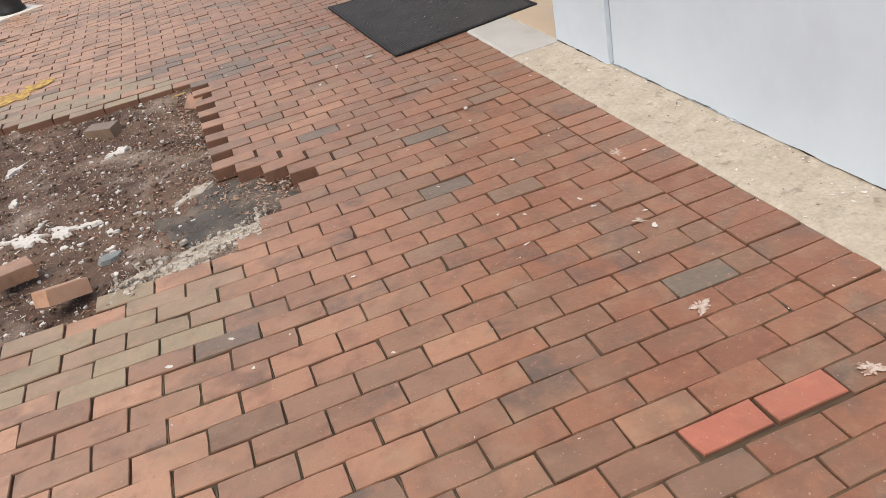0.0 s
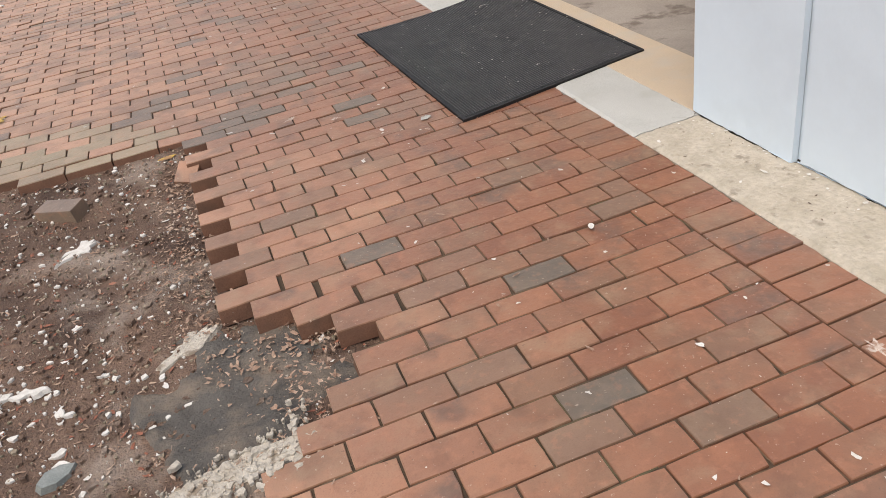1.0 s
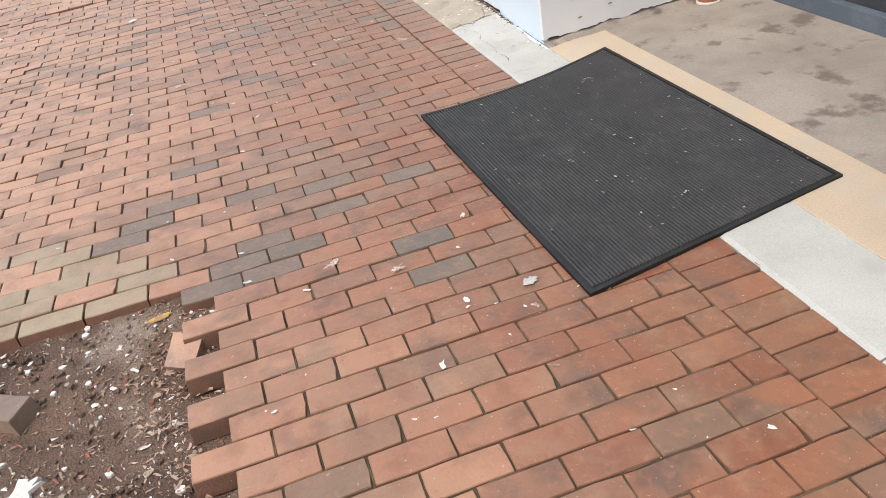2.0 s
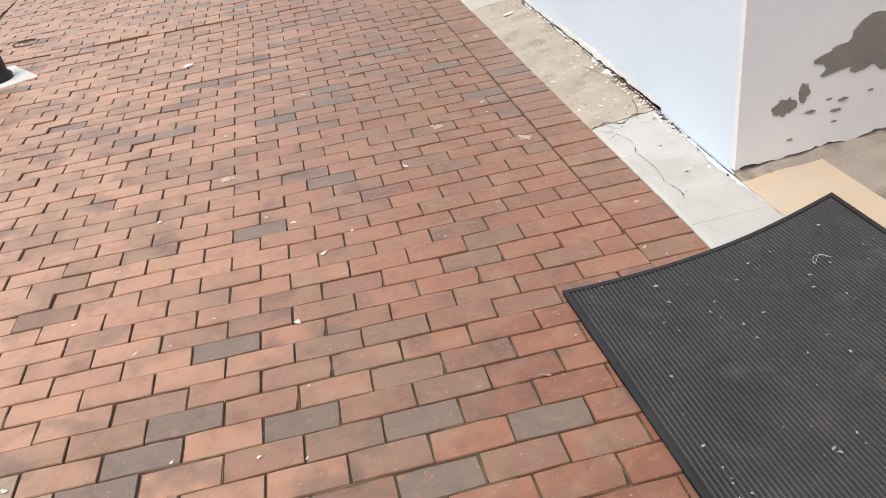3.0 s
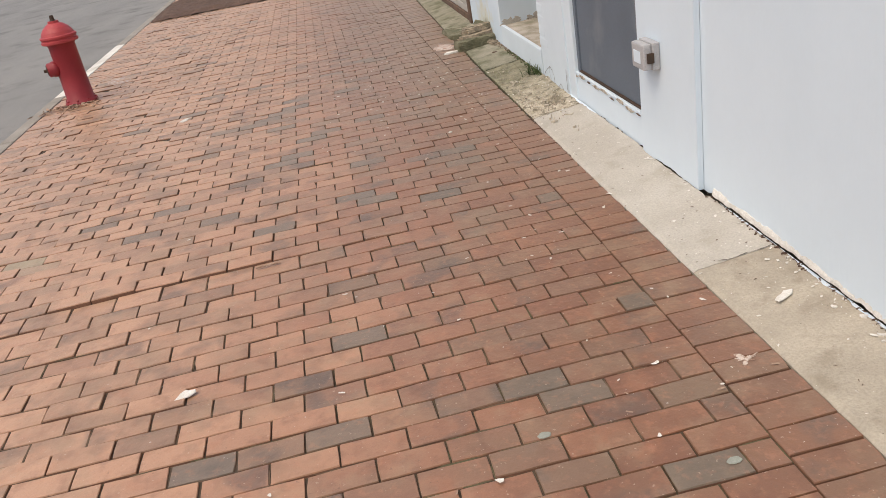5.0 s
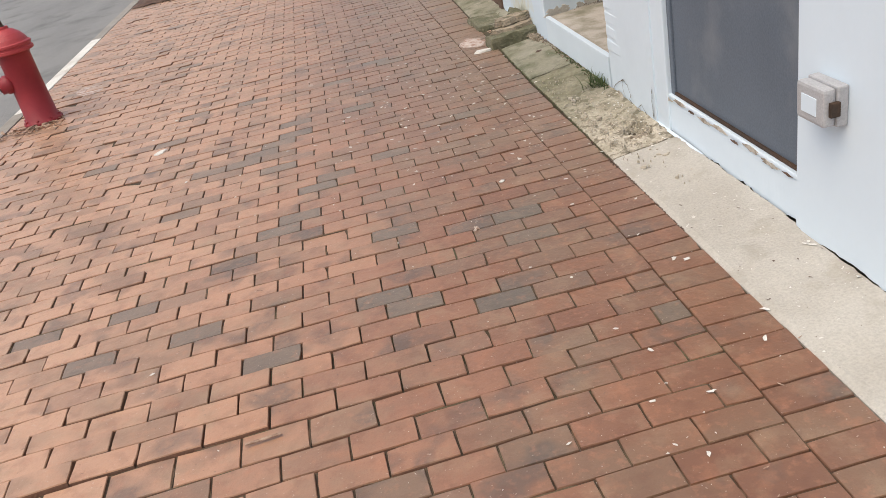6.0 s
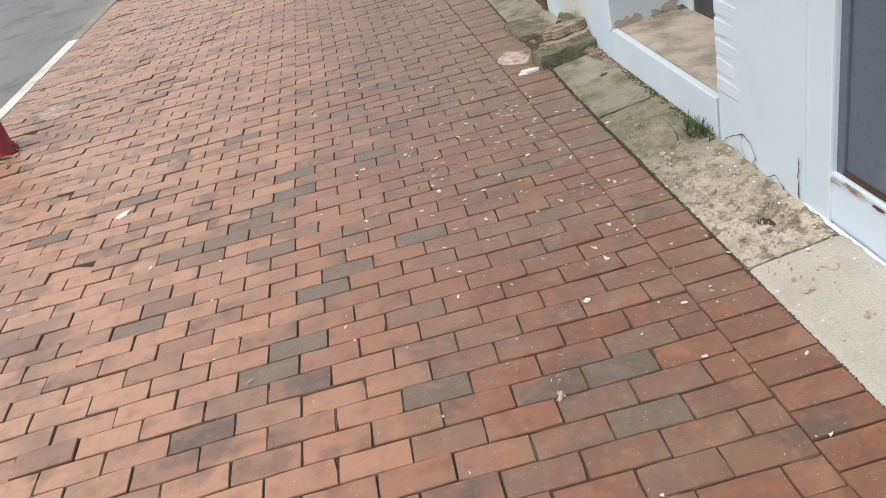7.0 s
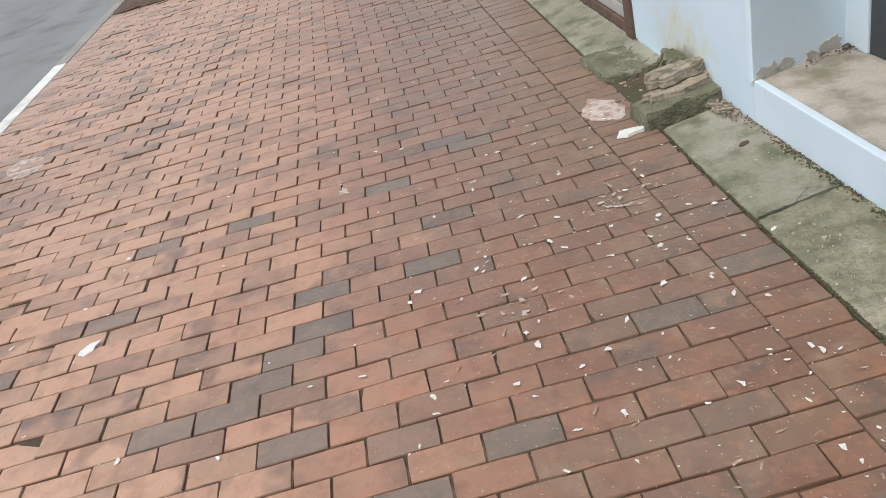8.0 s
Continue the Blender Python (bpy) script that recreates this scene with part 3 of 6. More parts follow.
for n, q in enumerate(bricks):
    if q[8] == 3:
        bricks[n] = (q[0], q[1] + 0.005, q[2] - 0.006, q[3] - 0.012, q[4] + 0.006, q[5], q[6] + 0.012, q[7] + 0.02, 3)


# the end bricks of a few courses at the rim have slid into the pit
ends = {}
for n, q in enumerate(bricks):
    if -1.75 < q[0] < -1.0 and -0.42 < q[1] < 0.02 and q[2] > 0.12:
        row = round(q[1] / 0.1)
        if row not in ends or q[0] < bricks[ends[row]][0]:
            ends[row] = n
for row, n in ends.items():
    q = bricks[n]
    bricks[n] = (q[0] - rng.uniform(0.005, 0.018), q[1] - 0.004, q[2], q[3], q[4] + 0.006, q[5], q[6] - 0.02, q[7] + rng.uniform(-0.06, 0.04), q[8])


def near_stretch(b):
    return -1.5 < b[0] < -0.1 and -1.75 < b[1] < 2.62 and b[2] > 0.19


singles = [b for b in bricks if near_stretch(b)][:300]
chosen = set(id(b) for b in singles)
rest = [b for b in bricks if id(b) not in chosen]
pit_lo = -0.066


def bed_level(x, y):
    for a, b in lost:
        if abs(x - a) < 0.135 and abs(y - b) < 0.085:
            return pit_lo - 0.02
    return -0.0085 + 0.012 * noise.noise(Vector((x * 0.5, y * 0.4, 7)))


gx, gy = np.arange(-3.15, -0.89, 0.03), np.arange(-1.35, 1.86, 0.03)
nx, ny = len(gx), len(gy)
bed_v = [(float(x), float(y), bed_level(x, y)) for y in gy for x in gx]
bed_f = [(j * nx + i, j * nx + i + 1, (j + 1) * nx + i + 1, (j + 1) * nx + i) for j in range(ny - 1) for i in range(nx - 1)]


def add_sheet(v, f, x0, x1, y0, y1, step=0.15):
    a, b = np.linspace(x0, x1, max(2, int((x1 - x0) / step))), np.linspace(y0, y1, max(2, int((y1 - y0) / step)))
    base, n = len(v), len(a)
    v += [(float(p), float(q), -0.0085 + 0.012 * noise.noise(Vector((p * 0.5, q * 0.4, 7)))) for q in b for p in a]
    f += [(base + j * n + i, base + j * n + i + 1, base + (j + 1) * n + i + 1, base + (j + 1) * n + i) for j in range(len(b) - 1) for i in range(n - 1)]


add_sheet(bed_v, bed_f, KERB_X, 0.2, -7.5, gy[0])
add_sheet(bed_v, bed_f, KERB_X, 0.2, gy[-1], 27)
add_sheet(bed_v, bed_f, KERB_X, gx[0], gy[0], gy[-1])
add_sheet(bed_v, bed_f, gx[-1], 0.2, gy[0], gy[-1])
pavement = raw("pavement", bed_v, bed_f, M_SAND)
tagged(pavement, "worn red brick pavement in running bond with smoky grey bricks", "pavement", kind="structure")


def joined_bricks(name, rows, parent, label):
    v, f, mi = [], [], []
    r2 = random.Random(11)
    for x, y, l, w, dz, tx, ty, rot, kind in rows:
        m = pose(x, y, dz, math.degrees(tx), math.degrees(ty), math.degrees(rot))
        base = len(v)
        v += [tuple(m @ Vector(p)) for p in brick_shape(l, w, r2)]
        f += [tuple(base + i for i in face) for face in BRICK_F]
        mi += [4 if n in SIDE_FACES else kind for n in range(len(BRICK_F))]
    return tagged(raw(name, v, f, BRICK_MATS, mi, parent), label, kind="stuff")


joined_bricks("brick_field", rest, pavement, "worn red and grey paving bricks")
r3 = random.Random(5)
shapes = {}
for kind in (0, 1, 2, 3, 5, 6):
    shapes[kind] = []
    for n in range(6):
        me = bpy.data.meshes.new("brick")
        me.from_pydata(brick_shape(LONG - 0.003, PITCH - 0.0032, r3), [], BRICK_F)
        me.materials.append(BRICK_MATS[kind])
        me.materials.append(M_SIDE)
        me.polygons.foreach_set("material_index", [1 if q in SIDE_FACES else 0 for q in range(len(BRICK_F))])
        shapes[kind].append(me)
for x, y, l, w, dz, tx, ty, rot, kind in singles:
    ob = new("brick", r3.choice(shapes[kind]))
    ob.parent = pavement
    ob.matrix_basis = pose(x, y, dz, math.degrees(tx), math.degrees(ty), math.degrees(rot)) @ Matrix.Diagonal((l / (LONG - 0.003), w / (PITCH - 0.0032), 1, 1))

# soldier course between pavement and concrete strip
edging = raw("pavement_edging", [(-0.002, -7.5, -0.01), (0.3, -7.5, -0.01), (0.55, 24, -0.01), (-0.002, 24, -0.01)], [(0, 1, 2, 3)], M_SAND)
tagged(edging, "soldier course of red bricks beside the concrete strip", "pavement edging", kind="structure")


def strip_edge(y):
    return 0.205 + (0.022 * (y - 9) if y > 9 else 0.0) + 0.006 * noise.noise(Vector((0, y * 1.3, 2))) + 0.003 * noise.noise(Vector((0, y * 17, 2))) + 0.012 * max(0.0, min(1.0, (y - 7.5) * 2))


# joints of the soldier course, numbered along the street
EDGE_K = [-57, -54, 0, 10, 13, 23, 30, 38, 46, 53]
EDGE_Y = [-2.473, -2.158, 3.467, 4.51, 4.837, 5.889, 6.652, 7.468, 8.319, 9.069]


def edge_joint(k):
    if k < EDGE_K[0]:
        return EDGE_Y[0] + (k - EDGE_K[0]) * PITCH
    if k > EDGE_K[-1]:
        return EDGE_Y[-1] + (k - EDGE_K[-1]) * 0.107
    return float(np.interp(k, EDGE_K, EDGE_Y))


for k in range(-105, 190):
    y0, y1 = edge_joint(k), edge_joint(k + 1)
    ym = (y0 + y1) / 2
    me = r3.choice(shapes[tone(0.1, ym, 0.1, 0.05, r3)])
    ob = new("brick", me)
    ob.parent = edging
    ob.matrix_basis = pose(0.1022 + max(0, 0.011 * (ym - 9)), ym, r3.gauss(0, 0.0015), r3.gauss(0, 0.4), r3.gauss(0, 0.4), r3.gauss(0, 0.5) - (0.8 if ym > 9 else 0)) @ Matrix.Diagonal((1 + max(0, 0.105 * (ym - 9)), (y1 - y0) / PITCH, 1, 1))

# ---- tree pit ----
sx, sy = np.arange(-3.1, -0.98, 0.02), np.arange(-1.2, 1.76, 0.02)
sn = len(sx)


def soil_level(x, y):
    p = Vector((x, y, 0))
    z = -0.062 + 0.016 * noise.noise(p * 3.1) + 0.009 * noise.noise(p * 11) + 0.006 * noise.noise(p * 37)
    z += 0.05 * max(0.0, min(1.0, (-0.55 - y) / 0.3)) * max(0.0, min(1.0, (x + 1.9) / 0.3))
    z += 0.026 * max(0.0, min(1.0, (y - 0.8) / 0.45))
    return min(z, -0.018)


soil_v = [(float(x), float(y), soil_level(x, y)) for y in sy for x in sx]
soil_f = [(j * sn + i, j * sn + i + 1, (j + 1) * sn + i + 1, (j + 1) * sn + i) for j in range(len(sy) - 1) for i in range(sn - 1)
          if any(abs(sx[i] + 0.01 - a) < 0.13 and abs(sy[j] + 0.01 - b) < 0.075 for a, b in lost)]
soil = tagged(raw("soil", soil_v, soil_f, M_SOIL, smooth=True), "dry brown soil with grit in the dug-out tree pit", "soil", kind="structure")
px, py = np.arange(-1.78, -1.06, 0.015), np.arange(-0.95, -0.1, 0.015)
pn = len(px)
patch_v = []
for y in py:
    for x in px:
        far = math.hypot((x + 1.43) / 0.27, (y + 0.52) / 0.36) + 0.7 * noise.noise(Vector((x * 6, y * 6, 2))) + 0.3 * noise.noise(Vector((x * 22, y * 22, 5)))
        lift = max(0.0, min(1.0, (1.12 - far) * 4))
        patch_v.append((float(x), float(y), min(soil_level(x, y) - 0.012 + 0.022 * lift + 0.002 * noise.noise(Vector((x * 30, y * 30, 1))), -0.012)))
patch_f = [(j * pn + i, j * pn + i + 1, (j + 1) * pn + i + 1, (j + 1) * pn + i) for j in range(len(py) - 1) for i in range(pn - 1)
           if any(abs(px[i] - a) < 0.125 and abs(py[j] - q) < 0.07 for a, q in lost)]
tagged(raw("asphalt_patch", patch_v, patch_f, M_PATCH, parent=soil, smooth=True), "smooth dark grey asphalt remnant")
mx, my = np.arange(-1.98, -1.26, 0.012), np.arange(-1.0, -0.62, 0.012)
mn = len(mx)
mortar_v = []
for y in my:
    for x in mx:
        u = max(0.0, min(1.0, (-1.4 - x) / 0.4))
        off = math.hypot(min(0.0, x + 1.84) + max(0.0, x + 1.37), y - (-0.795 - 0.1 * u)) / (0.055 + 0.03 * u)
        off += 0.8 * noise.noise(Vector((x * 9, y * 9, 7))) + 0.5 * noise.noise(Vector((x * 31, y * 31, 2)))
        up = max(0.0, min(1.0, (1.1 - off) * 3))
        mortar_v.append((float(x), float(y), min(soil_level(x, y) - 0.014 + 0.034 * up + 0.006 * noise.noise(Vector((x * 60, y * 60, 1))), -0.008)))
mortar_f = [(j * mn + i, j * mn + i + 1, (j + 1) * mn + i + 1, (j + 1) * mn + i) for j in range(len(my) - 1) for i in range(mn - 1)
            if any(abs(mx[i] - p) < 0.125 and abs(my[j] - q) < 0.07 for p, q in lost)]
tagged(raw("mortar_bed", mortar_v, mortar_f, M_MORTAR, parent=soil), "crumbled pale mortar along the pit rim")

# ---- concrete strip along the wall ----
def strip_top(u, y):
    """Height of the strip: u is 0 at the bricks and 1 at the wall."""
    rise = 0.034 * max(0.0, min(1.0, (y - 2.6) / 0.9))
    return 0.004 + rise * u + 0.003 * noise.noise(Vector((u * 3, y * 4, 1)))


def wall_front(y):
    if y < -0.42:
        return 0.52
    if y < 3.3:
        return 0.497
    if y < 6.0:
        return 0.502 + 0.009 * (y - 3.16)
    return 0.513 if y < 6.68 else 0.528


def strip_piece(y0, y1, material, parent, label, uneven=0.0, top=0.0, fineness=0.025, hole=None):
    n, mcount = max(4, int((y1 - y0) / fineness)), int(0.375 / fineness)
    v, f = [], []
    for j in range(n + 1):
        y = y0 + (y1 - y0) * j / n
        for i in range(mcount + 1):
            u = i / mcount
            inner = wall_front(y) + (0.006 if 0.1 < y < 2.7 else -0.003) + 0.009 * noise.noise(Vector((y * 13, 4, 2))) + 0.006 * noise.noise(Vector((y * 41, 4, 2)))
            x = strip_edge(y) + u * (inner - strip_edge(y))
            e = 0.006 * noise.noise(Vector((x * 22, y0 * 9 if j == 0 else y1 * 9, 5))) if j in (0, n) else 0
            z = strip_top(u, y) + top + uneven * (noise.noise(Vector((x * 14, y * 14, 3))) + 0.6 * noise.noise(Vector((x * 45, y * 45, 8))))
            if i == 0:
                z -= 0.006
            if hole:
                d = math.hypot(x - hole[0], 0.75 * (y - hole[1])) / hole[2] + 0.9 * noise.noise(Vector((x * 16, y * 16, 9))) + 0.5 * noise.noise(Vector((x * 50, y * 50, 9)))
                z -= 0.04 * max(0.0, min(1.0, (1.1 - d) * 4))
            v.append((x, y + e, z))
    w = mcount + 1
    for j in range(n):
        for i in range(mcount):
            f.append((j * w + i, j * w + i + 1, (j + 1) * w + i + 1, (j + 1) * w + i))
    base = len(v)
    for ring in ([j * w for j in range(n + 1)], [j * w + mcount for j in range(n + 1)]):
        base = len(v)
        v += [(v[r][0], v[r][1], -0.08) for r in ring]
        f += [(ring[j + 1], base + j + 1, base + j, ring[j]) for j in range(n)]
    for row in (0, n):
        base = len(v)
        v += [(v[row * w + i][0], v[row * w + i][1], -0.08) for i in range(w)]
        f += [(row * w + i, row * w + i + 1, base + i + 1, base + i) for i in range(mcount)]
    ob = raw("slab", v, f, material, parent=parent, smooth=False)
    return tagged(ob, label)


strip = thing("concrete_strip", 0, 0, 0, "cracked concrete strip between brick pavement and white wall", "concrete strip", kind="structure")
strip_piece(-7.5, 0.10, M_ROUGH, strip, "rough weathered concrete with exposed aggregate", 0.0025)
strip_piece(0.106, 2.46, M_NEWCON, strip, "smooth pale grey concrete")
strip_piece(2.4612, 3.338, M_NEWCON, strip, "pale concrete broken by cracks", 0.0012)
strip_piece(3.346, 5.479, M_STRIP, strip, "cream weathered concrete", 0.0008)
strip_piece(5.4815, 7.66, M_PALECON, strip, "pale paint-spattered concrete", 0.0008)
strip_piece(7.67, 9.10, M_CRUMBLE, strip, "crumbling mossy concrete", 0.0055, fineness=0.012, hole=(0.42, 7.87, 0.062))
strip_piece(9.115, 9.94, M_MOSS, strip, "green stained concrete slab", 0.0012)
strip_piece(10.62, 12.6, M_MOSS, strip, "green stained concrete slab", 0.0012)
strip_piece(12.61, 24, M_MOSS, strip, "green stained concrete slab", 0.0012)
raw("soil", [(0.18, 9.9, -0.05), (0.62, 9.9, -0.05), (0.62, 10.66, -0.05), (0.18, 10.66, -0.05)], [(0, 1, 2, 3)], M_MULCH)
tagged(bpy.data.objects["soil.001"], "dark soil exposed in the broken strip", "soil", kind="structure")


def crack(points, parent, wide=0.0022):
    """A thin dark open joint that wanders between the points."""
    v, f = [], []
    pts = []
    for (x0, y0), (x1, y1) in zip(points, points[1:]):
        for i in range(14):
            u = i / 14
            x, y = x0 + u * (x1 - x0), y0 + u * (y1 - y0)
            pts.append((x + 0.011 * noise.noise(Vector((x * 16, y * 16, 1))) + 0.004 * noise.noise(Vector((x * 60, y * 60, 1))), y + 0.011 * noise.noise(Vector((x * 16, y * 16, 4))) + 0.004 * noise.noise(Vector((x * 60, y * 60, 4)))))
    pts.append(points[-1])
    for i, (x, y) in enumerate(pts):
        a, b = pts[max(0, i - 1)], pts[min(len(pts) - 1, i + 1)]
        d = Vector((b[0] - a[0], b[1] - a[1], 0)).normalized()
        h = 0.65 * wide * (0.15 + 2.0 * abs(noise.noise(Vector((x * 30, y * 30, 0))))) * (0.2 if i in (0, len(pts) - 1) else 1)
        u = max(0, (x - 0.2) / 0.33)
        z = strip_top(u, y) + 0.004
        v += [(x - d.y * h, y + d.x * h, z), (x + d.y * h, y - d.x * h, z)]
        if i:
            f.append((2 * i - 2, 2 * i - 1, 2 * i + 1, 2 * i))
    return raw("crack", v, f, M_CORE, parent=parent)


for pts, w in (([(0.23, 3.3), (0.27, 3.22), (0.3, 3.1), (0.27, 3.02), (0.285, 2.9), (0.272, 2.74)], 0.0024), ([(0.21, 3.34), (0.27, 3.36), (0.33, 3.31), (0.4, 3.35), (0.49, 3.34)], 0.006), ([(0.27, 3.22), (0.22, 3.2), (0.205, 3.19)], 0.002), ([(0.272, 2.74), (0.28, 2.68), (0.27, 2.62)], 0.004),
               ([(0.3, 5.49), (0.36, 5.478), (0.43, 5.476), (0.515, 5.482)], 0.003), ([(0.22, 9.11), (0.36, 9.11), (0.42, 9.16), (0.54, 9.1)], 0.0035), ([(0.3, 7.72), (0.4, 7.8), (0.5, 7.84)], 0.0025),
               ([(0.4, 0.14), (0.45, 0.1), (0.5, 0.12)], 0.002), ([(0.4, 3.3), (0.45, 3.45), (0.5, 3.7)], 0.004), ([(0.46, 3.95), (0.49, 4.08), (0.52, 4.1)], 0.003), ([(0.25, 8.5), (0.36, 8.42), (0.5, 8.5)], 0.0015),
               ([(0.425, 4.03), (0.452, 3.86), (0.474, 3.66), (0.482, 3.46), (0.478, 3.38)], 0.005), ([(0.474, 3.66), (0.49, 3.8), (0.498, 3.98), (0.5, 4.2)], 0.003),
               ([(0.26, 3.33), (0.29, 3.26), (0.34, 3.3)], 0.002)):
    crack(pts, strip, w)


# ---- white wall ----
# unseen wall tops: high to shade the pavement, low to light the recess
HIGH, HIGH_NEAR = 6.0, 2.8


def wall_skin(name, y0, y1, xa, xb, parent, foot=0.03, ragged=0.02, material=None, z1=HIGH, wave=9.0, swell=1.0):
    """A painted face from y0 to y1 (x from xa to xb) whose lower rim is ragged and stands clear of the ground; it is 25 mm thick."""
    n = max(6, int(abs(y1 - y0) / 0.02))
    zs = [0.0, 0.03, 0.07, 0.16, 0.4, 0.9, 1.6, z1] if z1 > 1.7 else [0.0, 0.03, 0.07, 0.16, z1]
    v, f = [], []
    for layer in (0.0, 0.025):
        for j in range(n + 1):
            u = j / n
            y, x = y0 + u * (y1 - y0), xa + u * (xb - xa)
            e = foot + ragged * (noise.noise(Vector((y * wave, x * wave, 3))) + 0.6 * noise.noise(Vector((y * 34, 1, 3))))
            e = max(0.004, e)
            for i, z in enumerate(zs):
                zz = e if i == 0 else max(z, e + 0.004 * i)
                bulge = 0.006 * swell * noise.noise(Vector((y * 1.3, zz * 1.3, 6))) + (0.0015 * swell * noise.noise(Vector((y * 20, zz * 20, 9))) if i < 3 else 0)
                v.append((x + layer - bulge * (layer == 0), y, zz))
    w, half = len(zs), (n + 1) * len(zs)
    for j in range(n):
        for i in range(w - 1):
            a = j * w + i
            f.append((a, a + 1, a + w + 1, a + w))
            f.append((half + a, half + a + w, half + a + w + 1, half + a + 1))
        f.append((j * w, (j + 1) * w, half + (j + 1) * w, half + j * w))
    for j in (0, n):
        for i in range(w - 1):
            a = j * w + i
            f.append((a, half + a, half + a + 1, a + 1))
    return raw(name, v, f, material or M_WALL, parent=parent, smooth=False)


wall = thing("wall_east", 0, 0, 0, "white painted masonry wall, cracked and flaking along its foot", "wall", kind="structure")


def core(lo, hi):
    part("wall_core", box(lo, hi, 0.0, 0.0), M_CORE, wall, "dark rubble behind the paint")


# near length and its end pier
core((0.545, -7.5, -0.05), (1.7, -0.41, HIGH_NEAR))
core((0.532, -0.41, -0.05), (1.7, 0.128, HIGH_NEAR))
wall_skin("wall_face", -7.5, -0.44, 0.52, 0.509, wall, 0.011, 0.008, z1=HIGH_NEAR, material=M_BLUEWALL)
wall_skin("wall_face", -0.445, -0.405, 0.524, 0.526, wall, 0.014, 0.006, z1=HIGH_NEAR, material=M_BLUEWALL)
wall_skin("wall_face", -0.412, 0.134, 0.497, 0.494, wall, 0.009, 0.008, z1=HIGH_NEAR, material=M_BLUEWALL)
part("wall_end", box((0.5, 0.118, 0.012), (1.7, 0.142, HIGH_NEAR), 0.004, 0.001), M_BRIGHTWARM, wall)
# panel with the fire connection, then a pier
core((0.53, 2.72, -0.05), (0.6, 3.3, HIGH))
core((0.562, 3.3, -0.05), (0.75, 6.05, HIGH))
core((0.56, 6.05, -0.05), (0.75, 6.66, HIGH))
wall_skin("wall_face", 2.7, 3.3, 0.497, 0.502, wall, 0.012, 0.008)
wall_skin("wall_face", 3.3, 6.0, 0.502, 0.527, wall, 0.058, 0.007, wave=5.0)
wall_skin("wall_face", 6.0, 6.09, 0.54, 0.541, wall, 0.04, 0.012)
wall_skin("wall_face", 6.078, 6.675, 0.514, 0.513, wall, 0.04, 0.012)
core((0.566, 6.68, -0.05), (0.6, 7.86, 0.19))
# pier between the grey door and the raised entrance
core((0.56, 7.9, -0.05), (0.97, 8.48, HIGH))
wall_skin("wall_face", 7.88, 8.5, 0.522, 0.53, wall, 0.012, 0.022, material=M_BLUEWALL)
part("door_reveal", box((0.526, 7.745, 0.03), (0.6, 7.884, HIGH), 0.008, 0.002), M_BLUEWALL, wall)
for n in range(26):
    z = 0.25 + 0.075 * n
    part("painted_brick", box((0.5262, 8.31 + 0.05 * (n % 2), z), (0.55, 8.508, z + 0.066), 0.01, 0.003, seed=n), M_BLUEWALL, wall)
part("entrance_side", box((0.535, 8.478, 0.2), (0.97, 8.5, HIGH), 0.004), M_BLUEWALL, wall)
side = part("entrance_side", box((0.0, 0.0, 0.19), (0.46, 0.03, HIGH), 0.004, 0.002), M_BLUEWALL, wall)
side.matrix_basis = pose(0.5265, 9.706, 0, 0, 0, 13)
part("entrance_back", box((0.955, 9.665, 0.2), (1.05, 9.84, HIGH), 0.006, 0.001), M_BLUEWALL, wall)
# length beyond the raised entrance
core((0.57, 9.9, -0.05), (0.9, 10.98, HIGH))
core((0.56, 9.76, -0.05), (0.6, 9.9, 0.18))
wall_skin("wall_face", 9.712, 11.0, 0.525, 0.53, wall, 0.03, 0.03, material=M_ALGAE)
core((0.64, 11.0, -0.05), (0.9, 14.2, HIGH))
core((0.58, 14.2, -0.05), (0.9, 24, HIGH))
wall_skin("wall_face", 14.2, 24, 0.55, 0.55, wall, 0.03, 0.02)
part("wall_top", box((0.5, -7.5, HIGH_NEAR), (1.7, 0.14, HIGH_NEAR + 0.12), 0.02), M_WALL, wall)
part("wall_top", box((0.5, 2.69, HIGH), (1.1, 24, HIGH + 0.12), 0.02), M_WALL, wall)

# paint that ran over the edge of the strip
for y0, y1, wide in ((2.5, 3.12, 0.018), (3.75, 4.1, 0.04), (7.4, 7.95, 0.02), (3.2, 5.9, 0.016), (-1.6, -0.3, 0.014)):
    pv, pf, n = [], [], int((y1 - y0) / 0.012)
    for j in range(n + 1):
        y = y0 + (y1 - y0) * j / n
        fade = math.sin(math.pi * j / n) ** 0.5
        d = max(0.003, wide * fade * (0.55 + 0.9 * noise.noise(Vector((y * 9, 2, y0))) + 0.4 * noise.noise(Vector((y * 37, 2, y0)))))
        x1 = wall_front(y) - 0.002
        for x in (x1 - d, x1):
            pv.append((x, y, strip_top((x - strip_edge(y)) / (wall_front(y) - strip_edge(y)), y) + 0.003))
        if j:
            pf.append((2 * j - 2, 2 * j - 1, 2 * j + 1, 2 * j))
    tagged(raw("paint_overspill", pv, pf, M_WALL, parent=strip), "white paint spilled from the wall")

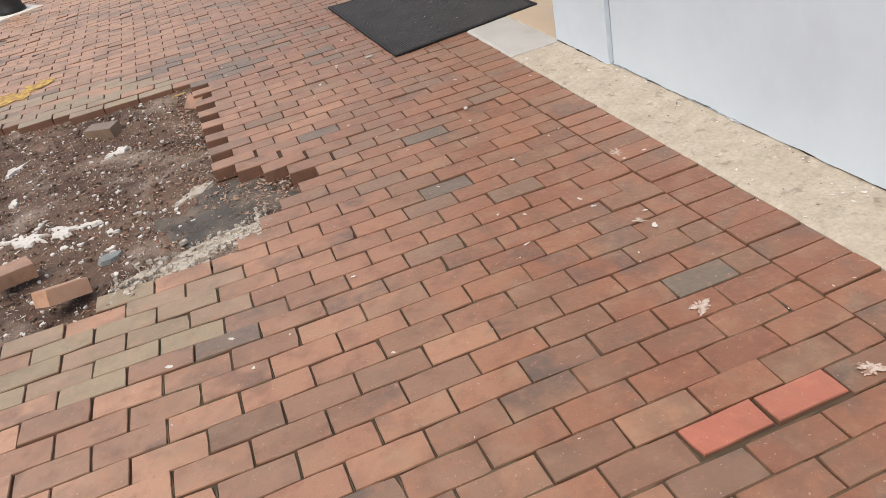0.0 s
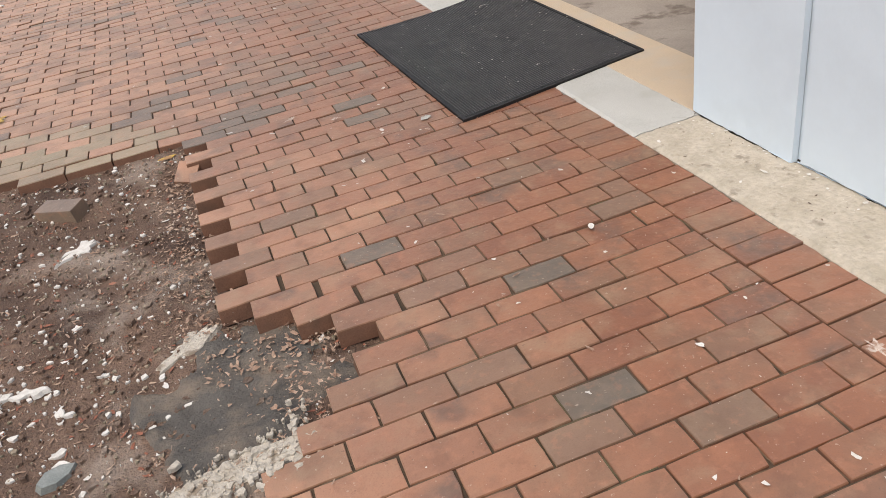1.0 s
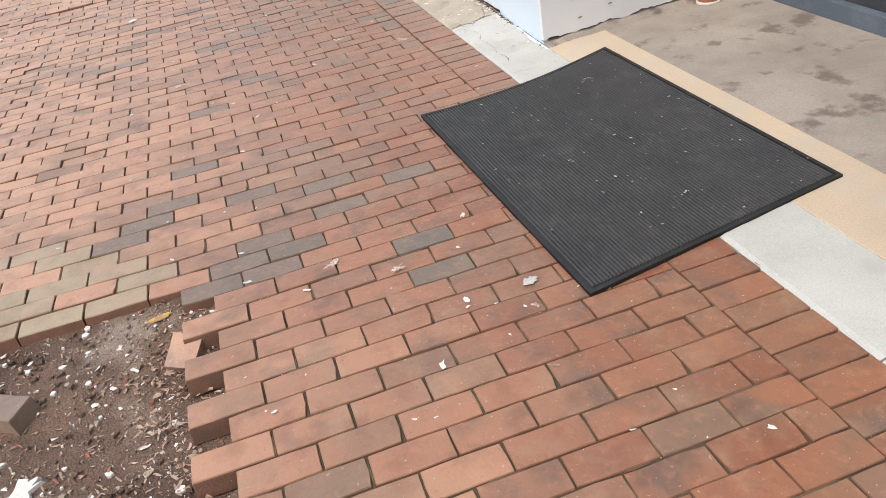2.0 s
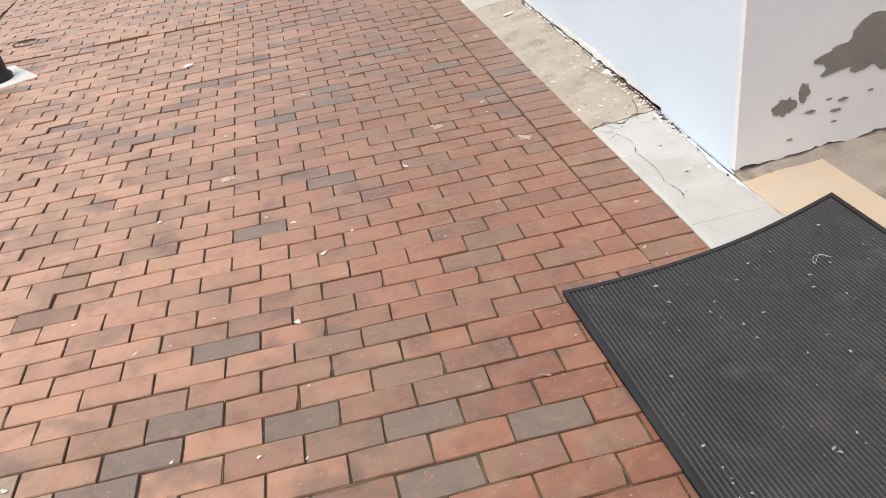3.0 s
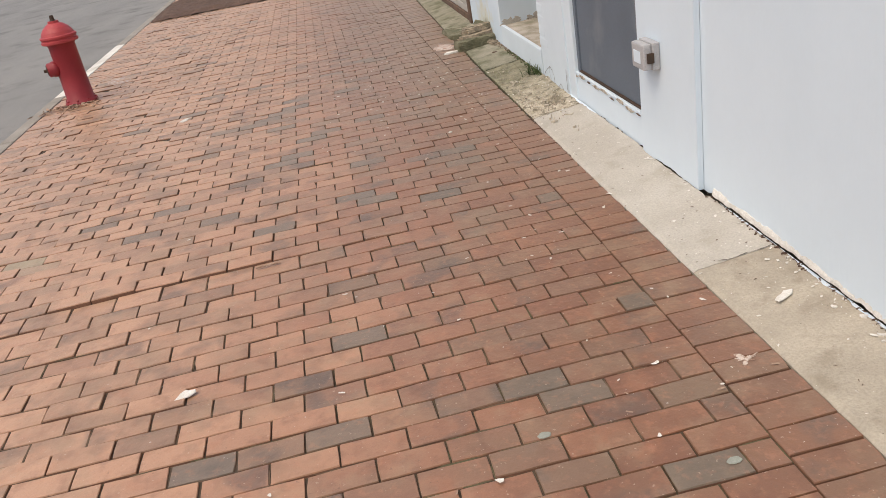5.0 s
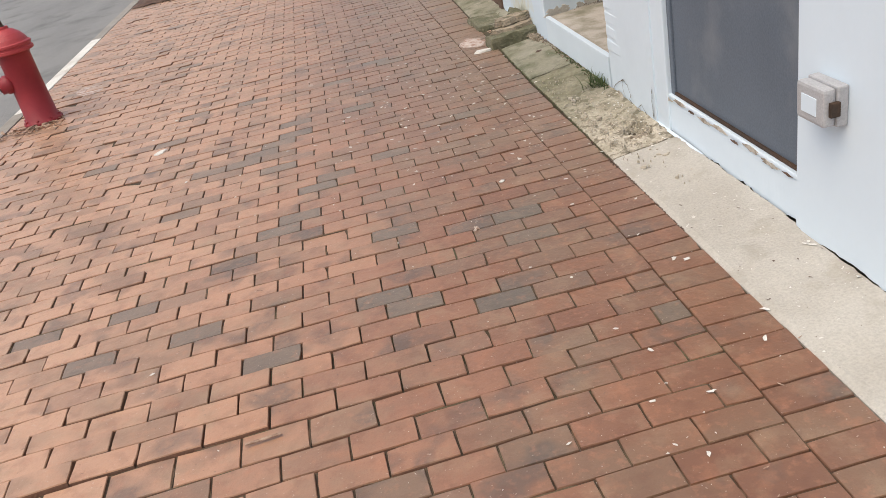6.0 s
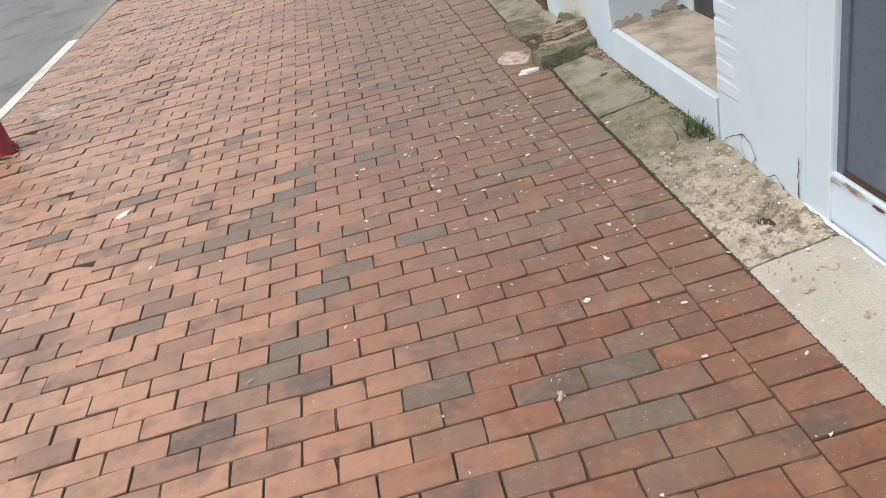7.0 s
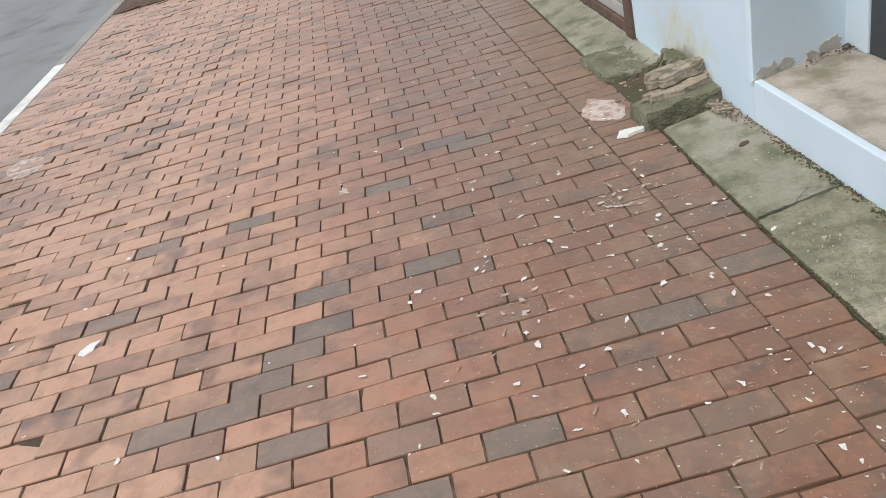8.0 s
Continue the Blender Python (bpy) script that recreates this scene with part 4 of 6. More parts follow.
# broken plaster rim hanging over the open joint at the foot of the panel
def plaster_lip(y0, y1):
    n = int((y1 - y0) / 0.012)
    v, f = [], []
    for j in range(n + 1):
        y = y0 + (y1 - y0) * j / n
        big, fine = noise.noise(Vector((y * 7, 2, 5))), noise.noise(Vector((y * 38, 2, 5)))
        out = 0.009 * max(0.0, min(1.0, 0.6 + 1.4 * big)) + 0.003 * fine
        low, tall = 0.051 + 0.009 * noise.noise(Vector((y * 15, 8, 5))) + 0.003 * fine, 0.028 + 0.014 * big + 0.006 * fine
        x = wall_front(y)
        for dx, dz in ((0.014, tall + 0.004), (-0.3 * out, tall), (-0.8 * out - 0.002, 0.55 * tall), (-out - 0.002, 0.004), (-0.7 * out, 0.0), (0.014, -0.001)):
            lump = 0.004 * noise.noise(Vector((y * 45, dz * 90, 11)))
            v.append((x + dx + (lump if dx < 0.01 else 0), y, low + dz + 0.4 * lump))
        if j:
            f += [((j - 1) * 6 + i, (j - 1) * 6 + i + 1, j * 6 + i + 1, j * 6 + i) for i in range(5)]
    return raw("plaster_rim", v, f, M_CHIP, parent=wall)


tagged(plaster_lip(3.36, 5.96), "crumbling white plaster rim over a dark crack")

# flaked paint along the foot
flakes = random.Random(21)
v, f = [], []
for _ in range(420):
    y = flakes.choice([flakes.uniform(3.1, 6.6), flakes.uniform(-2.4, 0.1), flakes.uniform(7.4, 8.6)])
    x = flakes.gauss(0.47, 0.03)
    if y < 2.7:
        x -= 0.01
    base, r, a = len(v), 0.0012 + 0.007 * flakes.random() ** 3.5, flakes.uniform(0, 6)
    z = strip_top((x - 0.2) / 0.33, y) + 0.006
    for i in range(5):
        rr = r * flakes.uniform(0.5, 1.2)
        v.append((x + rr * math.cos(a + i * 1.257), y + rr * math.sin(a + i * 1.257), z + flakes.uniform(-0.002, 0.002)))
    f.append(tuple(range(base, base + 5)))
tagged(raw("paint_flakes", v, f, M_CHIP), "white paint flakes fallen along the foot of the wall", "paint flakes", kind="stuff")

# cracks and lifted flakes at the foot of the pier
def wall_crack(points, front, wide=0.003):
    v, f, pts = [], [], []
    for (y0, z0), (y1, z1) in zip(points, points[1:]):
        for i in range(10):
            y, z = y0 + (y1 - y0) * i / 10, z0 + (z1 - z0) * i / 10
            pts.append((y + 0.008 * noise.noise(Vector((y * 22, z * 22, 1))), z + 0.008 * noise.noise(Vector((y * 22, z * 22, 5)))))
    pts.append(points[-1])
    for i, (y, z) in enumerate(pts):
        p, q = pts[max(0, i - 1)], pts[min(len(pts) - 1, i + 1)]
        d = Vector((q[0] - p[0], q[1] - p[1], 0)).normalized()
        h = wide * (0.35 + 1.5 * abs(noise.noise(Vector((y * 34, z * 34, 0))))) * (0.15 if i in (0, len(pts) - 1) else 1)
        v += [(front(y), y - d.y * h, z + d.x * h), (front(y), y + d.y * h, z - d.x * h)]
        if i:
            f.append((2 * i - 2, 2 * i - 1, 2 * i + 1, 2 * i))
    return raw("crack", v, f, M_CORE, parent=wall)


def pier_face(y):
    return 0.514 + 0.013 * (y - 7.88)


for pts, w in (([(8.46, 0.045), (8.38, 0.1), (8.3, 0.135), (8.24, 0.13), (8.2, 0.08), (8.22, 0.05), (8.15, 0.03)], 0.003), ([(8.3, 0.135), (8.31, 0.09), (8.28, 0.05)], 0.002), ([(7.9, 0.2), (7.91, 0.13), (7.895, 0.05)], 0.004), ([(8.12, 0.04), (8.05, 0.07), (7.99, 0.04)], 0.0025)):
    wall_crack(pts, pier_face, w)
for y, z, r, s in ((8.36, 0.04, 0.03, 1.0), (8.1, 0.03, 0.022, 4.0)):
    part("bare_patch", slab_of(blob_outline(r, 18, s * 3.3, 0.8, 1.5, 0.5), 0.0, 0.002, 0.1, pose(pier_face(y) + 0.001, y, z, 90, 0, -90)), M_MORTAR, wall, "bare mortar where paint has fallen")

# ---- recessed entrance with the mat ----
part("floor_slab", box((0.845, 0.14, -0.1), (1.72, 2.9, 0.002), 0.0), M_FLOOR, None)
floor = bpy.data.objects["floor_slab"]
floor.name = "floor"
tagged(floor, "worn stained concrete floor of the recessed entrance", "floor", kind="structure")
part("painted_band", box((0.503, 0.14, -0.1), (0.843, 2.74, 0.006), 0.003), M_TANPAINT, floor, "cream painted threshold band")
far_side = new("wall_recess")
tagged(far_side, "white recess wall with peeling paint and bare cement", "wall", kind="structure")
far_side.matrix_basis = pose(0.497, 2.692, 0, 0, 0, 5.5)
rough_face = wall_skin("wall_face", 0.0, 1.24, 0.0, 0.0, far_side, 0.035, 0.018, material=M_BRIGHTWARM, swell=0.0)
rough_face.matrix_basis = pose(0, 0, 0, 0, 0, -90) @ Matrix.Diagonal((-1, 1, 1, 1))
part("wall_core", box((0.02, 0.027, -0.05), (1.24, 0.12, HIGH)), M_CORE, far_side)
lv, lf = [], []
for i in range(81):
    for k in range(9):
        x, u = 1.22 * i / 80, k / 8
        w = 0.075 + 0.03 * noise.noise(Vector((x * 5, 1, 3)))
        lv.append((x, 0.03 - w * u - 0.03 * u * (1 - u), 0.045 * (1 - u) ** 0.6 * (0.75 + 0.5 * noise.noise(Vector((x * 9, u * 3, 1)))) + 0.006 * noise.noise(Vector((x * 40, u * 9, 2))) - 0.004 * u))
lf = [(i * 9 + k, i * 9 + k + 1, i * 9 + k + 10, i * 9 + k + 9) for i in range(80) for k in range(8)]
tagged(raw("mortar_fillet", lv, lf, M_FLOOR, parent=far_side, smooth=True), "crumbling mortar along the foot of the wall")


def peel(cx, cz, r, seed, sx, sz, wild=0.6):
    m = pose(cx, -0.0005, cz, 90, 0, 0)
    part("bare_patch", slab_of(blob_outline(r, 44, seed, wild, sx, sz), -0.003, 0.0035, 0.0, m), M_RENDER, far_side, "bare grey cement where paint has peeled")


peel(0.54, 0.37, 0.19, 4.1, 1.2, 0.5, 0.9)
peel(0.185, 0.235, 0.045, 2.7, 1.0, 0.7)
peel(0.26, 0.27, 0.035, 6.2, 0.6, 1.0)
for n in range(9):
    peel(0.22 + 0.06 * n * (1 + 0.3 * math.sin(n)), 0.1 + 0.12 * abs(math.sin(2.3 * n)), 0.006 + 0.005 * (n % 2), 11.0 + n, 1.9, 0.5)

pipe = thing("drain_pipe", 1.47, 2.70, 0.0, "terracotta drain pipe painted white above, in the recess", "pipe")
part("pipe_foot", lathe([(0.056, 0.0), (0.056, 0.014), (0.05, 0.02), (0.049, 0.15)], 20), M_CLAYPIPE, pipe, "bare terracotta foot", True)
part("pipe_stack", lathe([(0.053, 0.15), (0.053, 0.17), (0.048, 0.175), (0.048, 5.9)], 20), M_WALL, pipe, "white painted pipe", True)
part("base_ring", lathe([(0.064, 0.0), (0.064, 0.01), (0.057, 0.014)], 20), M_CHIP, pipe, "white mortar ring")

entrance = thing("door_1", 1.72, 0.16, 0.0, "dark glazed entrance door in a grey frame", "door", kind="structure")
part("door_frame", box((-0.02, 2.33, 0.0), (0.08, 2.42, HIGH - 0.02), 0.004), M_DOOR, entrance)
part("door_frame", box((-0.02, -0.02, 0.0), (0.08, 0.07, HIGH - 0.02), 0.004), M_DOOR, entrance)
part("door_sill", box((-0.02, 0.07, 0.0), (0.08, 2.33, 0.09), 0.006), M_DOOR, entrance)
part("door_leaf", box((0.02, 0.07, 0.09), (0.06, 2.33, HIGH - 0.02), 0.003), M_DARK, entrance)
part("jamb_wall", box((0.0, 2.42, 0.0), (0.1, 2.74, HIGH - 0.02), 0.004), M_WALL, entrance)

# ribbed rubber mat
mat_ob = thing("door_mat", 0, 0, 0.0, "black ribbed rubber mat lying before the recessed entrance", "mat")
A, B, C, D = Vector((-0.278, 0.675, 0)), Vector((0.728, 0.838, 0)), Vector((0.714, 2.445, 0)), Vector((-0.316, 2.247, 0))


def on_mat(u, w):
    p = A.lerp(B, u).lerp(D.lerp(C, u), w)
    p.y -= 0.06 * math.sin(math.pi * u) * w
    p.z = 0.006 * noise.noise(Vector((p.x * 1.7, p.y * 1.7, 2))) + 0.012 * max(0.0, 1 - 10 * u) * max(0.0, 0.5 + 0.5 * noise.noise(Vector((1, p.y * 2, 0)))) * 0.4
    p.z = max(p.z + 0.008, 0.011)
    return p


def mat_patch(u0, u1, w0, w1, nu, nw, h):
    bm = bmesh.new()
    g = [[bm.verts.new(on_mat(u0 + (u1 - u0) * i / nu, w0 + (w1 - w0) * j / nw) + Vector((0, 0, h))) for i in range(nu + 1)] for j in range(nw + 1)]
    for j in range(nw):
        for i in range(nu):
            bm.faces.new((g[j][i], g[j][i + 1], g[j + 1][i + 1], g[j + 1][i]))
    rim = [e for e in bm.edges if e.is_boundary]
    low = bmesh.ops.extrude_edge_only(bm, edges=rim)
    for q in low["geom"]:
        if isinstance(q, bmesh.types.BMVert):
            q.co.z -= 0.012
    return bm


part("mat_backing", mat_patch(0.0, 1.0, 0.0, 1.0, 30, 40, 0.0), M_RUBBER, mat_ob, "smooth beaded rubber border")
rib_v, rib_f = [], []
RIBS, STEPS = 74, 30
for r in range(RIBS):
    u0 = 0.022 + 0.956 * r / RIBS
    u1 = u0 + 0.956 / RIBS * 0.5
    for s in range(STEPS + 1):
        w = 0.014 + 0.972 * s / STEPS
        a, b = on_mat(u0, w), on_mat(u1, w)
        base = len(rib_v)
        rib_v += [(a.x, a.y, a.z), (a.x + 0.0015, a.y, a.z + 0.007), (b.x - 0.0015, b.y, b.z + 0.007), (b.x, b.y, b.z)]
        if s:
            for i in range(3):
                rib_f.append((base - 4 + i, base - 3 + i, base + 1 + i, base + i))
raw("ribs", rib_v, rib_f, M_RIB, parent=mat_ob)
for (u0, u1, w0, w1) in ((0.0, 0.016, 0.0, 1.0), (0.984, 1.0, 0.0, 1.0), (0.016, 0.984, 0.0, 0.01), (0.016, 0.984, 0.99, 1.0)):
    part("border", mat_patch(u0, u1, w0, w1, 3 if u1 - u0 < 0.1 else 30, 40 if w1 - w0 > 0.1 else 3, 0.0045), M_RUBBER, mat_ob)

# ---- fire connection on the wall ----
fdc = thing("fire_department_connection", 0.52, 4.37, 0.755, "dark green two-way fire hose connection with a bright green cap", "hose connection")
to_wall = pose(0, 0, 0, 0, -90, 0)
part("wall_plate", lathe([(0.126, -0.004), (0.126, 0.01), (0.12, 0.018), (0.085, 0.022), (0.078, 0.03)], 40, to_wall), M_GREEN, fdc, "round dark green wall plate", True)
part("sealant_ring", lathe([(0.1295, -0.01), (0.1295, 0.008), (0.125, 0.0095)], 40, to_wall), M_CHIP, fdc, "white sealant ring")
part("body", lathe([(0.07, 0.02), (0.064, 0.05), (0.056, 0.07), (0.058, 0.1), (0.06, 0.13), (0.048, 0.155), (0.02, 0.165)], 28, to_wall), M_GREEN, fdc, "", True)
for name, yaw, tilt, has_cap in (("inlet", 30, -4, False), ("inlet", -40, 0, True)):
    aim = pose(-0.1, 0, 0.022, 0, 0, -yaw) @ pose(0, 0, 0, 0, -90 + tilt, 0)
    tube = part("inlet", lathe([(0.045, 0.0), (0.047, 0.06), (0.054, 0.07), (0.055, 0.1), (0.051, 0.104), (0.054, 0.108), (0.054, 0.136), (0.045, 0.138)], 28, aim), M_GREEN, fdc, "", True)
    if has_cap:
        part("cap", lathe([(0.053, 0.136), (0.056, 0.139), (0.056, 0.147), (0.053, 0.15), (0.012, 0.153)], 32, aim), M_CAP, tube, "bright green cap", False)
    else:
        part("cap", lathe([(0.054, 0.136), (0.055, 0.144), (0.051, 0.15), (0.01, 0.152)], 32, aim), M_GREEN, tube, "dark green cap", False)
    for s in (60, 180, 300):
        part("lug", lathe([(0.008, 0), (0.009, 0.02), (0.005, 0.024)], 10, aim @ pose(0.05 * math.cos(radians(s)), 0.05 * math.sin(radians(s)), 0.122, 0, 0, s) @ pose(0, 0, 0, 0, 90, 0)), M_GREEN, tube)
    ring = bmesh.new()
    pts = [aim @ Vector((0.058, 0.013 * math.cos(a), 0.122 + 0.013 * math.sin(a))) for a in (2 * math.pi * i / 16 for i in range(16))]
    for i in range(16):
        p, q = pts[i], pts[(i + 1) % 16]
        bmesh.ops.create_cone(ring, segments=6, radius1=0.0017, radius2=0.0017, depth=(q - p).length * 1.2, matrix=Matrix.Translation((p + q) / 2) @ (q - p).to_track_quat("Z", "Y").to_matrix().to_4x4())
    part("pull_ring", ring, M_WIRE, tube, "thin steel ring")
part("boss", lathe([(0.018, 0), (0.02, 0.012), (0.012, 0.02)], 16, pose(-0.11, 0.02, 0.045)), M_GREEN, fdc)
part("chain", lathe([(0.0012, -0.05), (0.0012, 0)], 6, pose(-0.19, 0.07, -0.05)), M_WIRE, fdc)

# ---- socket box ----
sock = thing("socket_box", 0.512, 6.49, 0.56, "grey weatherproof socket cover on the wall beside the grey door", "socket box")
part("back_box", box((-0.035, -0.075, -0.062), (0.0, 0.075, 0.062), 0.006), M_BOX, sock)
part("cover", box((-0.075, -0.07, -0.058), (-0.036, 0.07, 0.058), 0.01), M_BOX, sock, "ribbed grey hinged cover")
part("label_plate", box((-0.0775, -0.035, -0.03), (-0.0745, 0.04, 0.025), 0.001), M_WALL, sock)
part("latch", box((-0.06, -0.085, -0.025), (-0.03, -0.07, 0.02), 0.003), M_IRON, sock)

# ---- grey door with its sill ----
door = thing("door_2", 0.545, 6.68, 0.0, "flat grey painted metal door above a white sill", "door", kind="structure")
part("door_leaf", box((0.012, 0.0, 0.225), (0.06, 1.03, 2.3), 0.004), M_DOOR, door)
part("door_frame", box((0.002, 1.03, 0.2), (0.07, 1.068, 2.3), 0.004), M_DOOR, door, "grey painted frame edge")
part("drip_edge", box((0.0, 0.0, 0.215), (0.03, 1.03, 0.227), 0.003), M_IRON, door, "dark rusted strip under the door")
sill = wall_skin("sill", 0.0, 1.2, 0.0, 0.0, door, 0.03, 0.02, z1=0.21)
for q in sill.data.vertices:
    q.co.z = min(q.co.z, 0.21)
sill.matrix_basis = pose(-0.012, 0, 0, 0, 0, 0)
part("sill_top", box((-0.014, 0.0, 0.196), (0.05, 1.2, 0.214), 0.006, 0.003), M_WALL, door)
part("lintel", box((-0.02, -0.01, 2.3), (0.2, 1.25, HIGH), 0.01), M_WALL, door)

# ---- raised entrance ----
step = thing("entrance_step", 0.53, 8.5, 0.0, "raised concrete entrance step with a white painted riser", "step", kind="structure")
part("step_floor", box((0.028, 0.0, 0.1), (0.5, 1.32, 0.2), 0.004, 0.002, 0), M_STEP, step, "stained concrete step floor")
part("riser", box((-0.004, 0.02, 0.012), (0.03, 1.212, 0.208), 0.005, 0.002), M_BLUEWALL, step, "white painted riser")
door3 = thing("door_3", 0.965, 8.5, 0.2, "dark grey door at the back of the raised entrance", "door", kind="structure")
part("door_leaf", box((0.0, 0.0, 0.0), (0.05, 1.165, 2.3), 0.004), M_DARK, door3)
part("lintel", box((-0.01, -0.02, 2.3), (0.2, 1.35, HIGH), 0.01), M_WALL, door3)

for n, (u, z, r) in enumerate([(0.06, 0.225, 0.045), (0.15, 0.23, 0.032), (0.28, 0.22, 0.03), (0.37, 0.235, 0.04)]):
    part("bare_patch", slab_of(blob_outline(r, 26, 2.9 * n + 1, 0.7, 1.3, 0.9), -0.002, 0.004, 0.05, pose(u, 0.0005, z - 0.012, 90, 0, 0)), M_PALECON, side, "bare crumbling render where paint has fallen")

# ---- roller shutter ----
shutter = thing("roller_shutter", 0.56, 11.0, 0.0, "pale metal roller shutter in a rusty brown frame", "shutter")
part("frame_post", box((-0.05, 0.0, 0.03), (0.03, 0.1, 2.5), 0.006, 0.002), M_RUST, shutter, "rusty brown frame post")
part("frame_post", box((-0.05, 3.1, 0.03), (0.03, 3.2, 2.5), 0.006, 0.002), M_RUST, shutter)
part("bottom_rail", box((-0.03, 0.1, 0.03), (0.03, 3.1, 0.09), 0.006, 0.001), M_RUST, shutter)
for n in range(29):
    part("slat", box((-0.012, 0.1, 0.092 + 0.082 * n), (0.016, 3.1, 0.168 + 0.082 * n), 0.012), M_SHUTTER, shutter)
part("lintel", box((-0.04, -0.02, 2.49), (0.2, 3.25, HIGH), 0.01), M_WALL, shutter)

# ---- fire hydrant ----
hyd = thing("fire_hydrant", -3.37, 11.22, 0.0, "red fire hydrant with a lighter bonnet on the brick pavement", "fire hydrant")
part("barrel", lathe([(0.15, 0.0), (0.155, 0.012), (0.15, 0.03), (0.128, 0.045), (0.122, 0.3), (0.122, 0.56), (0.14, 0.59), (0.145, 0.6)], 36), M_HYDRANT, hyd, "", True)
part("bonnet", lathe([(0.16, 0.585), (0.168, 0.592), (0.168, 0.612), (0.158, 0.618), (0.158, 0.63), (0.166, 0.636), (0.166, 0.652), (0.152, 0.66), (0.138, 0.69), (0.112, 0.725), (0.074, 0.755), (0.05, 0.766), (0.048, 0.785)], 36), M_BONNET, hyd, "lighter red domed bonnet", False)
part("operating_nut", lathe([(0.028, 0.785), (0.03, 0.79), (0.022, 0.795), (0.018, 0.835)], 5), M_IRON, hyd, "dark pentagon nut")
noz = part("nozzle", lathe([(0.075, 0.09), (0.075, 0.15), (0.066, 0.155), (0.066, 0.19), (0.02, 0.2)], 24, pose(0, 0, 0.36, 0, -90, 20)), M_HYDRANT, hyd, "", True)
part("nozzle_cap", lathe([(0.05, 0.19), (0.05, 0.2), (0.016, 0.205), (0.014, 0.23)], 6, pose(0, 0, 0.36, 0, -90, 20)), M_IRON, noz, "dark pentagon cap")
for a in range(8):
    part("bolt", lathe([(0.012, 0.028), (0.012, 0.045), (0.006, 0.048)], 6, pose(0.138 * math.cos(a * 0.785), 0.138 * math.sin(a * 0.785), 0)), M_HYDRANT, hyd)

# ---- stub of a cast-iron post on a white plate ----
post = thing("post_stub", -2.96, 5.93, 0.0, "broken black cast-iron post stub on a white concrete pad", "post stub")
part("pad", box((-0.24, -0.24, -0.03), (0.24, 0.24, 0.012), 0.006, 0.003), M_WHITEPAINT, post, "white painted concrete pad").matrix_basis = pose(0, 0, 0, 0, 0, 32)
stub = lathe([(0.15, 0.012), (0.15, 0.04), (0.13, 0.06), (0.125, 0.15), (0.115, 0.22), (0.1, 0.25), (0.07, 0.255), (0.06, 0.2)], 24)
for q in stub.verts:
    if q.co.z > 0.19:
        q.co.z += 0.025 * noise.noise(q.co * 20)
part("stub", stub, M_BLACK, post, "black iron stub with a broken rim", True)
cover = thing("valve_cover", -2.94, 6.87, 0.0, "small round iron valve cover set in the bricks", "valve cover")
part("cover_rim", lathe([(0.1, -0.05), (0.1, 0.008), (0.085, 0.009), (0.084, 0.004)], 28), M_IRON, cover)
part("cover_lid", lathe([(0.082, -0.05), (0.082, 0.003), (0.01, 0.006)], 28), M_RUST, cover)

# ---- mulch bed beyond the hydrant ----
mv, mf = [], []
for j in range(41):
    for i in range(31):
        x, y = KERB_X + 0.02 + 1.9 * i / 30, 16.85 + 2.6 * j / 40
        edge = min(i, 30 - i, j, 40 - j) / 3
        mv.append((x, y, 0.01 + 0.05 * min(1, edge) + 0.02 * noise.noise(Vector((x * 9, y * 9, 0)))))
mf = [(j * 31 + i, j * 31 + i + 1, j * 31 + i + 32, j * 31 + i + 31) for j in range(40) for i in range(30)]
tagged(raw("mulch_bed", mv, mf, M_MULCH), "brown mulch bed beside the kerb", "mulch bed", kind="structure")


# ---- broken slabs by the wall ----
def rock(name, lo, hi, m, material, label, rough, seed, category="stone"):
    bm = box(lo, hi, 0.0, 0.0, 15, seed)
    mid, half = (Vector(lo) + Vector(hi)) / 2, (Vector(hi) - Vector(lo)) / 2
    for q in bm.verts:
        p = Vector([(q.co[i] - mid[i]) / half[i] for i in range(3)])
        k = 1 - 0.03 * max(0.0, p.x ** 4 + p.y ** 4 + p.z ** 4 - 1)
        q.co = mid + Vector([p[i] * half[i] * k for i in range(3)])
        q.co += rough * noise.noise_vector(q.co * 11 + Vector((seed, 2 * seed, 0))) + 0.55 * rough * noise.noise_vector(q.co * 34 + Vector((seed, 0, 0))) + 0.3 * rough * noise.noise_vector(q.co * 90 + Vector((seed, 0, 3)))
    ob = part(name, bm, material, None)
    ob.matrix_basis = m
    return tagged(ob, label, category, "broken slabs by the wall")


